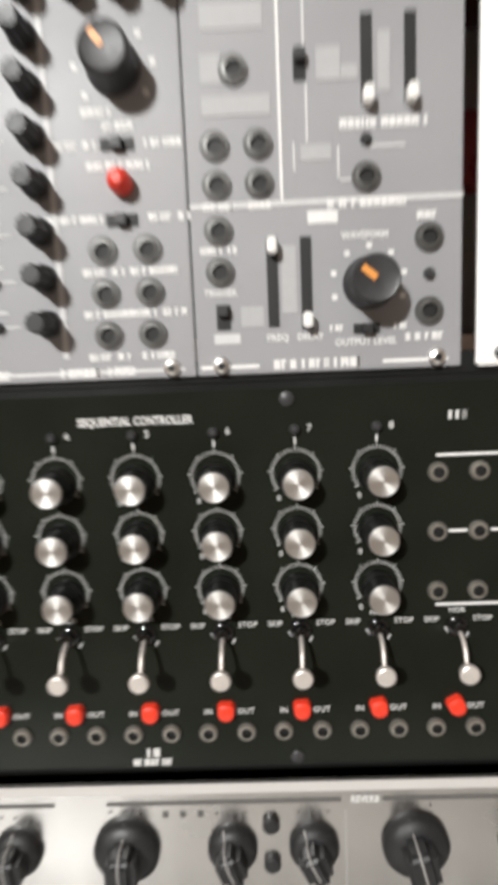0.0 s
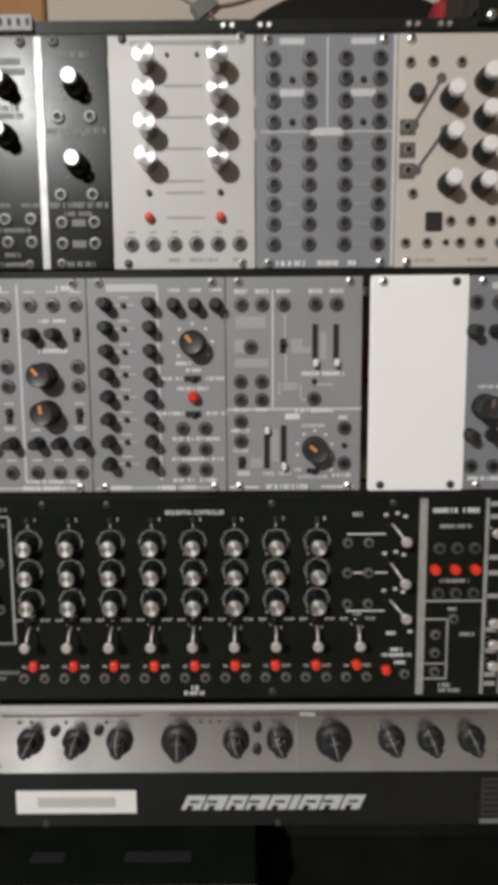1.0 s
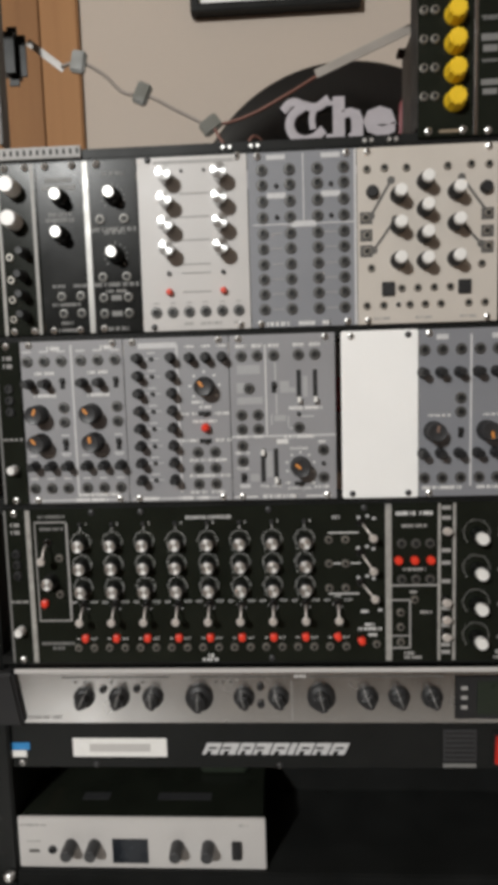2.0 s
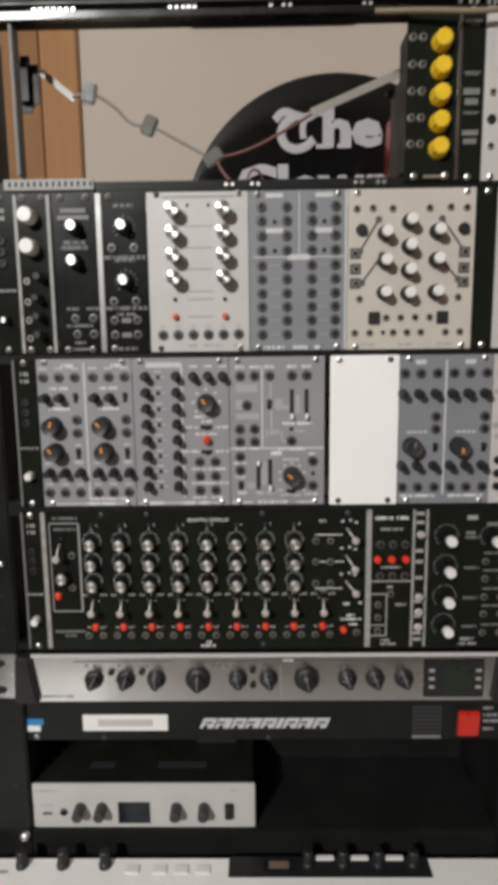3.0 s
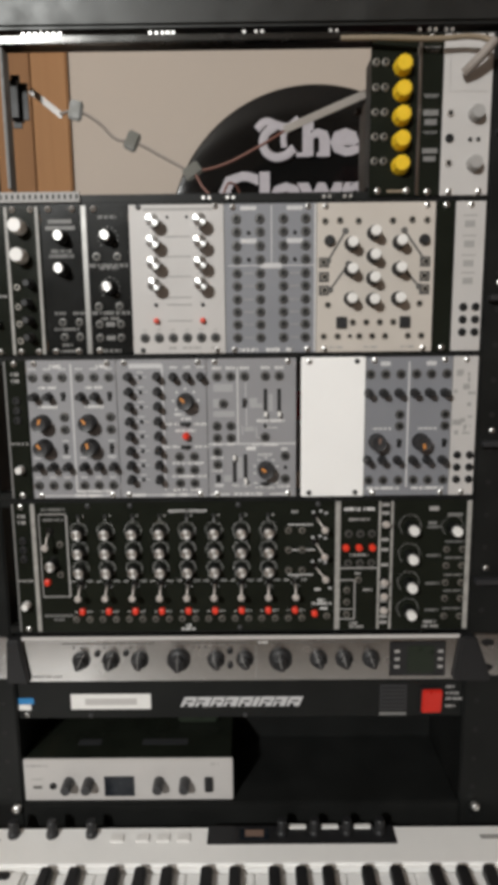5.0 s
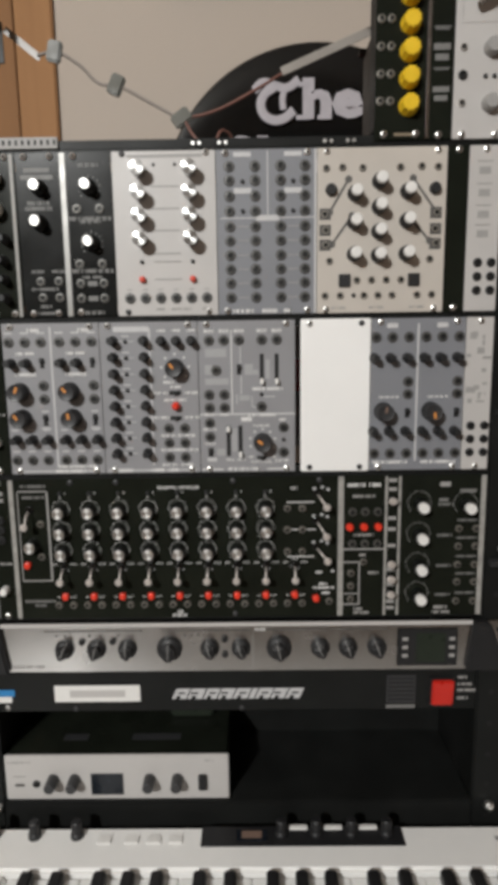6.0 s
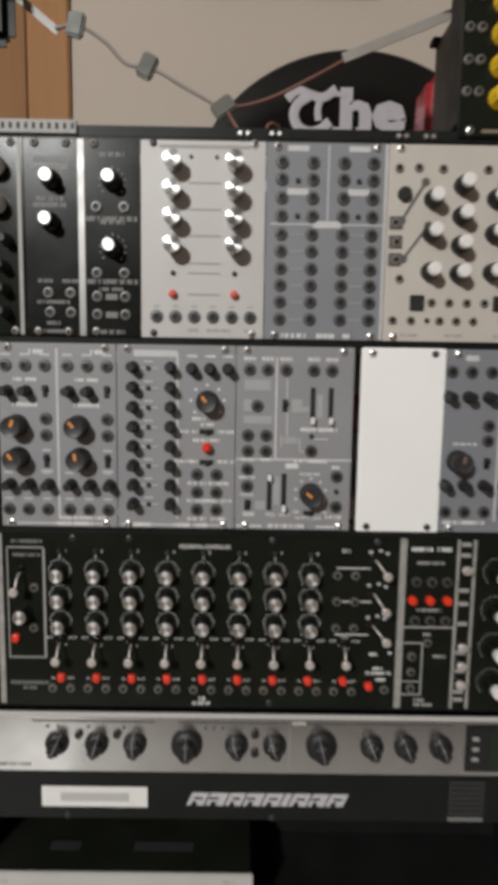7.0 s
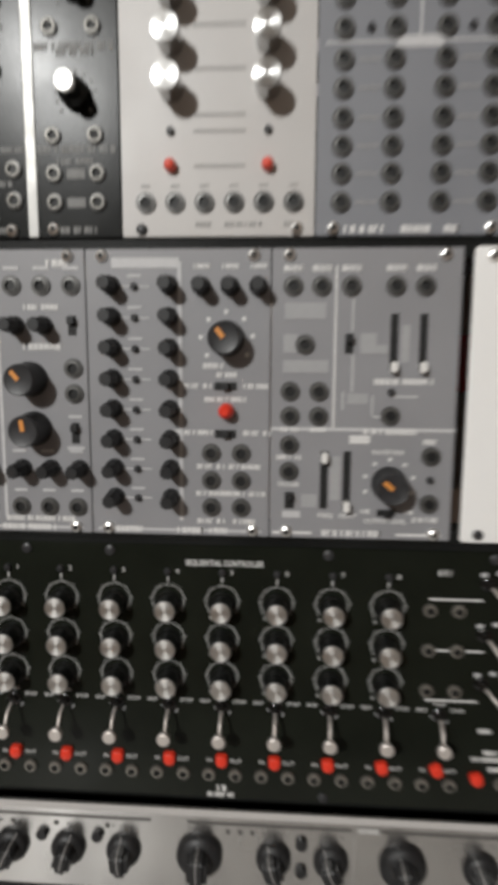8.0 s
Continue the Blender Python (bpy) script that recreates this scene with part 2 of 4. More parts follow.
def text(parent, body_text, x, z, size, m, y=0.0, width=None, name="lettering", depth=0.15, bold=0.0):
    """Raised lettering in the built-in font, centred on x, z; size is the height of a capital in mm."""
    cu = bpy.data.curves.new("lettering_curve", "FONT")
    cu.body, cu.size, cu.align_x, cu.align_y = body_text, size / 0.69 / 1000, "CENTER", "CENTER"
    cu.extrude, cu.offset, cu.resolution_u = depth / 1000, bold / 1000, 2
    tmp = new("lettering_tmp", cu)
    dg = bpy.context.evaluated_depsgraph_get()
    me = bpy.data.meshes.new_from_object(tmp.evaluated_get(dg))
    bpy.data.objects.remove(tmp)
    bpy.data.curves.remove(cu)
    me.materials.clear()
    me.materials.append(m)
    sx = 1.0
    if width:
        xs = [v.co.x for v in me.vertices]
        sx = width / 1000 / max(1e-6, max(xs) - min(xs))
    return part(name, me, parent, x, y - 0.1, z, rx=90, scale=(sx, 1, 1))


def curve_mesh(name, pts, radius, m, sides=8, flat=1.0):
    """A cable through points given in mm, smoothed."""
    cu = bpy.data.curves.new(name, "CURVE")
    cu.dimensions, cu.bevel_depth, cu.bevel_resolution, cu.resolution_u, cu.use_fill_caps = "3D", radius / 1000, 2, 6, True
    sp = cu.splines.new("BEZIER")
    sp.bezier_points.add(len(pts) - 1)
    for bp, p in zip(sp.bezier_points, pts):
        bp.co = Vector(p) / 1000
        bp.handle_left_type = bp.handle_right_type = "AUTO"
    tmp = new("cable_tmp", cu)
    dg = bpy.context.evaluated_depsgraph_get()
    me = bpy.data.meshes.new_from_object(tmp.evaluated_get(dg))
    bpy.data.objects.remove(tmp)
    bpy.data.curves.remove(cu)
    me.materials.clear()
    me.materials.append(m)
    return me


def cable_part(name, parent, pts, radius, m, label=""):
    ob = part(name, curve_mesh(name, pts, radius, m), parent, 0, 0, 0, label)
    return ob


# ---- small parts of the modules ----
JACK = lathe("jack", [(4.3, 0, 0), (4.3, 0.9, 0), (4.1, 1.1, 0), (3.3, 1.1, 1), (3.2, 1.7, 1), (2.3, 1.8, 1), (2.1, 0.5, 2)], [DARKNUT, JACKM, HOLE])
JACKN = lathe("jack_nickel", [(3.2, 0, 0), (3.2, 0.9, 0), (3.0, 1.2, 0), (2.5, 1.3, 0), (2.3, 1.8, 1), (1.8, 1.8, 1), (1.5, 0.5, 2)], [DULLN, NICKEL, HOLE])
JACKD = lathe("jack_dim", [(3.7, 0, 0), (3.7, 0.9, 0), (3.5, 1.2, 0), (2.8, 1.3, 0), (2.7, 1.7, 1), (2.3, 1.7, 1), (2.0, 0.5, 2)], [JACKM, DULLN, HOLE])
JACKS = lathe("jack_small", [(2.9, 0, 0), (2.9, 1.0, 0), (2.4, 1.5, 1), (1.8, 1.5, 1), (1.6, 0.4, 2)], [BROWNJ, NICKEL, HOLE])
JACKY = lathe("jack_bright", [(3.0, 0, 0), (3.0, 1.0, 0), (2.4, 1.6, 0), (1.8, 1.6, 0), (1.6, 0.4, 1)], [STEEL, HOLE])
JACKK = lathe("jack_black", [(3.6, 0, 0), (3.6, 1.2, 0), (2.8, 1.8, 0), (2.0, 1.8, 0), (1.8, 0.4, 1)], [KNOBB, HOLE])
SCREW = lathe("screw", [(2.9, 0, 0), (2.9, 0.5, 0), (2.3, 1.6, 0), (1.2, 2.1, 0), (1.1, 1.4, 1)], [STEEL, HOLE], seg=18)
SCREWD = lathe("screw_dark", [(2.4, 0, 0), (2.4, 0.8, 0), (1.4, 1.4, 0)], [KNOBG], seg=14)
KSMALL = lathe("small_knob", [(4.2, 0, 0), (4.2, 3.0, 0), (3.5, 3.6, 0), (3.2, 12.0, 0), (2.8, 12.6, 0)], [KNOBB], seg=36, flutes=9, depth=0.14)
KBIG = lathe("big_knob", [(7.9, 0, 0), (7.9, 2.0, 0), (7.4, 3.0, 0), (7.0, 13.0, 0), (6.4, 13.8, 1), (5.6, 13.5, 1)], [KNOBB, KNOBG], seg=32)
KCHROME = lathe("chrome_knob", [(5.4, 0, 0), (5.4, 1.0, 0), (5.2, 2.0, 0), (5.6, 12.4, 0), (5.8, 13.4, 0), (5.6, 14.2, 0), (5.3, 14.3, 1), (0.6, 14.1, 1)], [CHROME, SPUNC], seg=32)
K960 = lathe("sequencer_knob", [(6.2, 0, 0), (6.1, 1.6, 0), (5.1, 2.8, 0), (4.8, 9.8, 0), (4.6, 10.6, 1), (4.4, 10.8, 1), (0.5, 10.7, 1)], [KNOBK, SPUN], seg=32)
KCAP = lathe("silver_cap_knob", [(6.4, 0, 0), (6.2, 4.0, 0), (4.6, 6.0, 0), (4.3, 8.8, 0), (4.2, 12.6, 0), (4.1, 12.8, 1), (4.0, 14.4, 1), (3.7, 14.6, 1), (0.5, 14.5, 1)], [KNOBK, SPUN], seg=28)
KCAPW = lathe("pale_cap_knob", [(6.4, 0, 0), (6.2, 4.0, 0), (4.8, 6.0, 0), (4.7, 9.0, 0), (4.7, 9.2, 1), (4.5, 13.8, 1), (4.0, 14.4, 1)], [KNOBK, CAPW], seg=28)
KCREAM = lathe("white_cap_knob", [(6.0, 0, 0), (5.8, 6.0, 0), (4.8, 7.5, 0), (4.6, 12.6, 0), (4.5, 12.8, 1), (4.3, 15.4, 1), (3.6, 16.0, 1)], [KNOBB, CAPW], seg=28)
KWHITE = lathe("white_knob", [(6.6, 0, 0), (6.6, 2.0, 0), (6.3, 12.0, 0), (5.4, 13.5, 0)], [CAPW], seg=28)
KYEL = lathe("yellow_knob", [(7.8, 0, 0), (7.7, 3.0, 0), (7.1, 4.0, 0), (6.8, 9.4, 0), (5.8, 10.4, 0)], [YELLOW], seg=40, flutes=10, depth=0.1)
KRACK = lathe("rack_knob", [(8.2, 0, 0), (8.1, 2.6, 0), (7.4, 4.4, 0), (5.6, 6.0, 0), (3.0, 6.6, 0)], [KNOBB], seg=36)
KRACKB = lathe("large_rack_knob", [(10.9, 0, 0), (10.8, 3.0, 0), (9.8, 5.0, 0), (7.4, 7.0, 0), (4.0, 7.8, 0)], [KNOBB], seg=40)
BTNR = lathe("red_button", [(3.3, 0, 0), (3.3, 2.8, 0), (2.8, 3.9, 0), (1.4, 4.3, 0)], [REDB], seg=20)
BTND = lathe("red_dome", [(3.6, 0, 0), (3.5, 4.0, 0), (2.8, 6.5, 0), (1.4, 7.8, 0)], [REDB], seg=22)
BTNP = lathe("coral_dome", [(2.7, 0, 0), (2.6, 3.0, 0), (1.9, 4.6, 0), (0.9, 5.2, 0)], [PINKR], seg=20)
LEDD = lathe("dark_led", [(1.7, 0, 0), (1.6, 1.5, 0), (0.8, 2.3, 0)], [KNOBG], seg=14)
TIPM = lathe("lever_tip", [(1.2, 0, 0), (2.7, 1.2, 0), (3.2, 3.0, 0), (3.1, 3.9, 0), (2.6, 4.3, 0)], [TIP], seg=20)
COLLAR = lathe("switch_collar", [(3.6, 0, 0), (3.6, 1.0, 0), (3.0, 1.6, 0), (2.2, 1.8, 0), (2.0, 3.6, 0), (1.4, 4.2, 0)], [GLOSSK], seg=18)


def tab_mesh():
    """A red switch tab: square at the top, round at the foot, and narrower towards its face."""
    bm = bmesh.new()
    rings = []
    for y, g in ((0.0, 1.0), (-1.8, 0.97), (-2.8, 0.88), (-3.3, 0.62)):
        pts = [(-3.0, 1.6), (-2.0, 2.9), (2.0, 2.9), (3.0, 1.6)] + [(3.0 * math.cos(a), -0.6 + 3.0 * math.sin(a)) for a in [-math.pi * k / 10 for k in range(11)]]
        rings.append([bm.verts.new((x * g / 1000, y / 1000, z * g / 1000)) for x, z in pts])
    n = len(rings[0])
    for a, b in zip(rings, rings[1:]):
        for i in range(n):
            bm.faces.new((a[i], a[(i + 1) % n], b[(i + 1) % n], b[i]))
    bm.faces.new(rings[-1])
    bmesh.ops.recalc_face_normals(bm, faces=bm.faces[:])
    return finish("red_button", bm, [REDB])


TABR = tab_mesh()


def jack(p, x, z, me=None, y=0.0):
    return part("jack", me or JACK, p, x, y, z, ry=(x * 37 + z * 11) % 60)


def screw(p, x, z, y=0.0, me=None):
    return part("screw", me or SCREW, p, x, y, z, ry=(x * 53 + z) % 90)


def big_knob(p, x, z, turn, m=None):
    k = part("big_knob", KBIG, p, x, 0, z, ry=turn)
    o = new("pointer", boxm("pointer", 2.0, 0.5, 5.0, m or ORANGE, 0.1))
    o.parent, o.location = k, (0, -0.0137, 0.0026)
    o["label"] = "orange pointer line"
    return k


def cap_knob(p, x, z, me, name="knob", ry=0.0):
    return part(name, me, p, x, 0, z, ry=ry)


def dial(p, x, z, r=7.2, n=31, m=None, span=270, wide=0.32):
    """A ring of printed ticks, as one piece."""
    key = ("dial", r, n, span, (m or INKW).name)
    if key not in MESH:
        bm = bmesh.new()
        for i in range(n):
            a = radians(90 + span / 2 - span * i / (n - 1))
            ln = 1.8 if i % 5 == 0 else 1.15
            mx = Matrix.Translation(((r + ln / 2) * math.cos(a) / 1000, -0.0001, (r + ln / 2) * math.sin(a) / 1000)) @ Matrix.Rotation(-a, 4, "Y") @ Matrix.Diagonal((ln / 1000, 0.0003, wide / 1000, 1))
            bmesh.ops.create_cube(bm, size=1.0, matrix=mx)
        MESH[key] = finish("dial_scale", bm, [m or INKW], False)
    d_ = part("dial_scale", MESH[key], p, x, 0, z)
    d_["kind"] = "stuff"
    return d_


def lever(p, xb, zb, xt, zt, yt=-15.0):
    """A bat-handle toggle: collar on the panel, bent lever, turned tip."""
    s_ = part("toggle_switch", COLLAR, p, xb, 0, zb)
    mid = (xb + (xt - xb) * 0.35, yt * 0.55, zb + (zt - zb) * 0.3)
    me = curve_mesh("lever", [(0, 0, 0), (mid[0] - xb, mid[1], mid[2] - zb), (xt - xb, yt + 3, zt - zb)], 0.75, TIP)
    lv = new("lever", me)
    lv.parent = s_
    t_ = new("lever_tip", TIPM)
    t_.parent, t_.location = s_, ((xt - xb) / 1000, (yt + 4) / 1000, (zt - zb) / 1000)
    return s_


def slider(p, x, z0, z1, pos):
    s_ = bx("slider_slot", p, x - 1.7, -0.25, z0, x + 1.7, 0.2, z1, HOLE, 0.0)
    c_ = new("slider_cap", boxm("slider_cap", 2.8, 5.0, 4.6, CAPW, 0.5))
    c_.parent = s_
    c_.location = (0, -0.0028, (z0 + (z1 - z0) * pos - (z0 + z1) / 2) / 1000)
    return s_


def slide_switch(p, x, z, w, h):
    s_ = bx("slide_switch", p, x - w / 2, -0.5, z - h / 2, x + w / 2, 0.2, z + h / 2, HOLE, 0.1)
    n_ = new("switch_nub", boxm("switch_nub", min(w, 3.2), 3.0, min(h, 3.2), KNOBB, 0.3))
    n_.parent = s_
    n_.location = (0, -0.0017, (h / 4000 if h > w else 0))
    return s_


def module(name, x0, x1, zb, m, label, category="synth module", edge=None, screws=True, drop=0.0, group="rack modules"):
    """A module: front panel, circuit body behind it, and its corner screws."""
    t_ = thing(name, (x0 + x1) / 2, 0, zb, label, category, group)
    bx("panel", t_, x0 + 0.06, 0, zb, x1 - 0.06, 2.0, zb + 128.5, m, 0.35)
    bx("circuit_board", t_, x0 + 2, 2.0, zb + 12, x1 - 2, 34, zb + 116, HOLE, 0.0, "dark circuit board behind the panel")
    if screws:
        xs = [x0 + 7.5, x1 - 7.5] if x1 - x0 > 25 else [(x0 + x1) / 2]
        for xs_ in xs:
            for zs in (zb + 3.0, zb + 125.5):
                screw(t_, xs_, zs)
    return t_


# ---- room ----
solid("wall_north", -2400, 380, -20, 2400, 500, 2520, WALLM, "plain beige painted wall behind the equipment rack", "wall")
solid("wall_south", -2400, -3300, -20, 2400, -3180, 2520, WALLM, "plain beige painted wall", "wall")
solid("wall_west", -2400, -3180, -20, -2280, 380, 2520, WALLM, "plain beige painted wall", "wall")
solid("wall_east", 2280, -3180, -20, 2400, 380, 2520, WALLM, "plain beige painted wall", "wall")
solid("floor", -2280, -3180, -20, 2280, 380, 0, FLOORM, "brown laminate floor", "floor")
solid("ceiling", -2280, -3180, 2500, 2280, 380, 2520, CEILM, "white painted ceiling", "ceiling")

# brown wooden board on the wall, left of the record
wb = thing("wooden_board", -300, 380, 0, "tall brown wooden board standing against the beige wall", "wood board")
# one board in two tones: the darker left part paints its edge shadow
bx("board", wb, -420, 370, 0, -272, 379, 2300, WOODSHADE, 1)
bx("edge_strip", wb, -271.5, 372, 0, -220, 379, 2300, WOODB, 2, "right part of the board, without the painted shade")

# framed picture
pic = thing("picture_frame", 40, 379, 1715, "black framed picture with a white mat on the wall", "picture")
for nm, b in (("frame_side", (-70, 1715, -60, 2030)), ("frame_side", (138, 1715, 148, 2030)), ("frame_rail", (-60, 1715, 138, 1725)), ("frame_rail", (-60, 2020, 138, 2030))):
    bx(nm, pic, b[0], 362, b[1], b[2], 379, b[3], FRAMEB, 1.0)
bx("mat_board", pic, -60, 372, 1725, 138, 378, 2020, WHITE, 0.2, "white mat board")
bx("print", pic, -44, 371, 1779, 122, 373, 2005, KNOBG, 0.1, "dark printed picture")
lines(pic, 40, 1768, 84, 4.0, INKF, 2, y=371.9)
wf = thing("wooden_plaque", 365, 379, 1748, "small light wooden plaque on the wall", "wood board")
bx("plaque", wf, 338, 362, 1748, 396, 379, 1950, WOODL, 2)

# round black record sign with white lettering
rec = thing("record_sign", 134, 379, 1227, "glossy black round record sign with white lettering on the wall", "sign")
disc = lathe("record_disc", [(211.5, 0, 0), (211.5, 3.0, 0), (209, 5.0, 0), (196, 6.0, 0), (120, 4.5, 0), (118, 4.0, 0)], [GLOSSK], seg=96)
part("disc", disc, rec, 129, 378, 1440)
text(rec, "he", 150, 1577, 45, LILAC, y=369, width=82, depth=0.6, bold=3.2)
for pts, r_ in (([(46, 369, 1590), (58, 369, 1600), (74, 369, 1596), (90, 369, 1593), (106, 369, 1603)], 6.0),
                ([(72, 369, 1594), (58, 369, 1583), (56, 369, 1566), (68, 369, 1554), (86, 369, 1555), (99, 369, 1565)], 6.5),
                ([(88, 369, 1594), (84, 369, 1580), (85, 369, 1566)], 4.5)):
    stroke = cable_part("lettering", rec, pts, r_, LILAC)
    for v in stroke.data.vertices:
        v.co.y = 0.3685 + (v.co.y - 0.369) * 0.08
for x, w in ((112, 20), (140, 18)):
    bx("lettering", rec, x - w / 2, 367.8, 1553, x + w / 2, 369, 1559, LILAC, 0.3)
bx("lettering", rec, 104, 367.8, 1594, 120, 369, 1600, LILAC, 0.3)
text(rec, "Clown", 99, 1505, 46, LILAC, y=369, width=214, depth=0.6, bold=3.2)

# red and black case behind the rack
rc = thing("red_case", 100, 60, 1100, "dark case with red shiny side behind the modules", "case")
bx("body", rc, 78, 64, 1160, 130, 120, 1275, INKF, 3)
bx("red_side", rc, 76, 58, 1214, 132, 64, 1244, REDP, 2, "shiny red side panel")

# tall red case standing on the desk behind the rack
tc = thing("tall_red_case", 190, 220, 750, "tall shiny red case standing behind the rack", "case")
part("shell", boxm("shell", 60, 50, 796, REDP, 6), tc, 192, 225, 1148, ry=1.5)
bx("foot", tc, 176, 205, 750, 226, 245, 756, CABLEB, 1)

# light strip cable across the open row
ls = thing("light_strip_cable", -90, 47, 1445, "thin grey brown cable with white clip connectors hanging behind the rack", "cable")
cable_part("cable", ls, [(-139, 47, 1503), (-124, 47, 1505), (-105, 49, 1496), (-88, 50, 1481), (-73, 47, 1478), (-45, 47, 1464), (-19, 46, 1450)], 1.4, CABLEG)
cable_part("cable", ls, [(-19, 46, 1450), (8, 48, 1456), (46, 50, 1474), (70, 55, 1489)], 1.3, CABLER, "reddish brown cable")
cable_part("cable", ls, [(-17, 46, 1452), (-5, 40, 1432), (6, 40, 1425), (18, 44, 1440), (30, 60, 1420)], 1.2, CABLER, "reddish brown cable")
for (xa, za), (xb, zb_), th in (((-166, 1524), (-137, 1501), 5.5), ((68, 1487), (160, 1524), 7.0)):
    ln = math.hypot(xb - xa, zb_ - za)
    part("flex_strip", boxm("flex_strip", ln, 0.8, th, STRIPC, 0.2), ls, (xa + xb) / 2, 48, (za + zb_) / 2, ry=-math.degrees(math.atan2(zb_ - za, xb - xa)))
for x, z, a in ((-124, 1505, 12), (-73, 1478, 25), (-18, 1451, 55)):
    part("connector", boxm("connector", 12, 6, 17, STRIPW, 1.5), ls, x, 46, z, "white clip connector", ry=a)
part("wall_bracket", boxm("wall_bracket", 22, 16, 46, FRAMEB, 7), ls, -181, 54, 1516, "black bracket end")

# ---- rack frame ----
rack = thing("equipment_rack", 27, 40, 750, "black steel equipment rack frame with punched posts", "rack")
bx("top_beam", rack, -262, -6, 1551, 318, 24, 1574, SHEEN, 2.5)
for x0, x1 in ((-239, -203), (243.5, 318)):
    bx("post", rack, x0, 3, 750, x1, 60, 1551, FRAMEB, 1.5)
    hx = x1 - 13 if x0 < 0 else x0 + 13
    for k in range(24):
        part("post_hole", lathe("post_hole", [(2.6, 0, 0), (2.6, 0.3, 0)], [HOLE], seg=12), rack, hx, 3.0, 780 + k * 31.75)
for x, z in ((-214, 1498), (-216, 1365), (-214, 1230), (-214, 1096), (256, 1479), (257, 1343), (257, 1210), (258, 1077)):
    screw(rack, x, z, 3.0)
for z in (1466, 1327, 1196, 1063):
    bx("ledge", rack, 247, -6, z, 285, 3, z + 5, KNOBG, 0.6)
screw(rack, 252, 1556.5, -6.0)
bx("cross_bar", rack, -203, 1, 790, 243.5, 40, 828, FRAMEB, 1.5)
for x in (-209, 259):
    part("bolt", lathe("bolt", [(5.0, 0, 0), (5.0, 1.0, 0), (4.2, 4.0, 0), (2.2, 5.2, 0), (1.8, 4.0, 0)], [STEEL], seg=20), rack, x, 1, 824, "bright domed steel bolt")
bx("back_panel", rack, -203, 110, 752, 243.5, 114, 930, FRAMEB, 0.5)
for x in (-206.5, 244):
    bx("side_panel", rack, x, 60, 752, x + 3, 114, 921, FRAMEB, 0.3)
bx("shelf", rack, -203, 5, 823, 243.5, 110, 827, FRAMEB, 0.5)

for zb, top in ((1416.8, 1), (1283.4, 0), (1150.0, 0), (1016.6, 0)):
    rl = thing("module_rail", 27, 6, zb, "pair of glossy black mounting rails with threaded slots", "rail", "module rails")
    for z0, z1 in ((zb - 2.6, zb + 4.5), (zb + 124.5, zb + 131.0 if top else zb + 130.7)):
        bx("rail", rl, -203, 2.2, z0, 243.5, 16, z1, FRAMEB, 0.4)
    if top:
        bx("rail_lip", rl, -186, -5, zb + 123.2, 138, 2, zb + 128.6, RAILM, 0.6)
        bx("end_cheek", rl, -174, -1, zb + 9.6, -171.4, 14, zb + 123, INKDIM, 0.6, "dull metal end cheek")
        for cx, n in ((-152, 7), (-46, 4), (-32, 2), (32, 1), (42, 2), (104, 2), (178, 1), (186, 2), (200, 2)):
            for k in range(n):
                part("rail_screw", lathe("rail_screw", [(1.9, 0, 0), (1.9, 0.6, 0), (1.3, 1.8, 0)], [STEEL], seg=12), rl, cx + k * 5.08, -1.0, zb + 130.7)
        bx("thread_strip", rl, -186, -0.6, zb - 2.0, -112.5, 2.2, zb + 6.6, INKF, 0.4, "pale steel thread strip")
        for k in range(14):
            bx("slot", rl, -182 + k * 5.08, -0.9, zb + 0.6, -180.0 + k * 5.08, -0.6, zb + 4.4, HOLE, 0.0)
        for cx, n in ((-5, 2), (16, 2), (100, 2), (118, 2)):
            for k in range(n):
                part("rail_screw", lathe("rail_screw", [(1.9, 0, 0), (1.9, 0.6, 0), (1.3, 1.8, 0)], [STEEL], seg=12), rl, cx + k * 5.08, 2.2, zb + 0.6)

# ---- row one ----
m = module("yellow_knob_module", 138.5, 178, 1416.8, BLACK, "black synth module with five yellow knobs and jacks", screws=False)
for i in range(5):
    z = 1519 - i * 19.6
    part("yellow_knob", KYEL, m, 165.0, 0, z + 0.8, "yellow fluted knob", ry=i * 31)
    jack(m, 142.8, z + 4.5, JACKN)
    jack(m, 150.6, z + 4.5, JACKN)
bx("deep_board", m, 141.5, 34, 1419, 176, 72, 1508, DARKB, 0.5, "brown black circuit board")
bx("board_edge", m, 136.5, 62, 1506, 176, 72, 1510, DARKB, 0.5)
for x in (146, 171):
    screw(m, x, 1421)
bx("printed_label", m, 154, -0.3, 1419.6, 172, 0, 1421.8, CABLET, 0.0)
m = module("narrow_black_module", 178.5, 199.5, 1416.8, BLACK, "narrow black synth module with a pale edge strip")
bx("edge_strip", m, 178.7, -0.5, 1417.4, 181.4, 0, 1544.6, SILVER, 0.1)
for z, h in ((1533, 5), (1497, 3), (1480, 14), (1468, 2), (1450, 12)):
    lines(m, 190, z, 13, h / 3, INKDIM, 2)
m = module("white_utility_module", 200, 241, 1416.8, PALE, "pale grey synth module with two grey knobs and jacks")
for z, me_ in ((1483, JACKY), (1463, JACKK), (1443, JACKY)):
    jack(m, 206.5, z, me_)
for z in (1482, 1442):
    part("grey_knob", lathe("grey_knob", [(6.4, 0, 0), (6.2, 6.0, 0), (5.2, 9.0, 0)], [INKF], seg=28), m, 228, 0, z, "dull grey knob")
for x in (224, 231):
    part("led", LEDD, m, x, 0, 1462)
bx("display_window", m, 205, -0.4, 1500, 238, 0, 1534, PALE, 0.2, "blank pale display window")
pc = thing("patch_cable", 170, -8, 1520, "beige brown patch cable lying along the top rail", "cable")
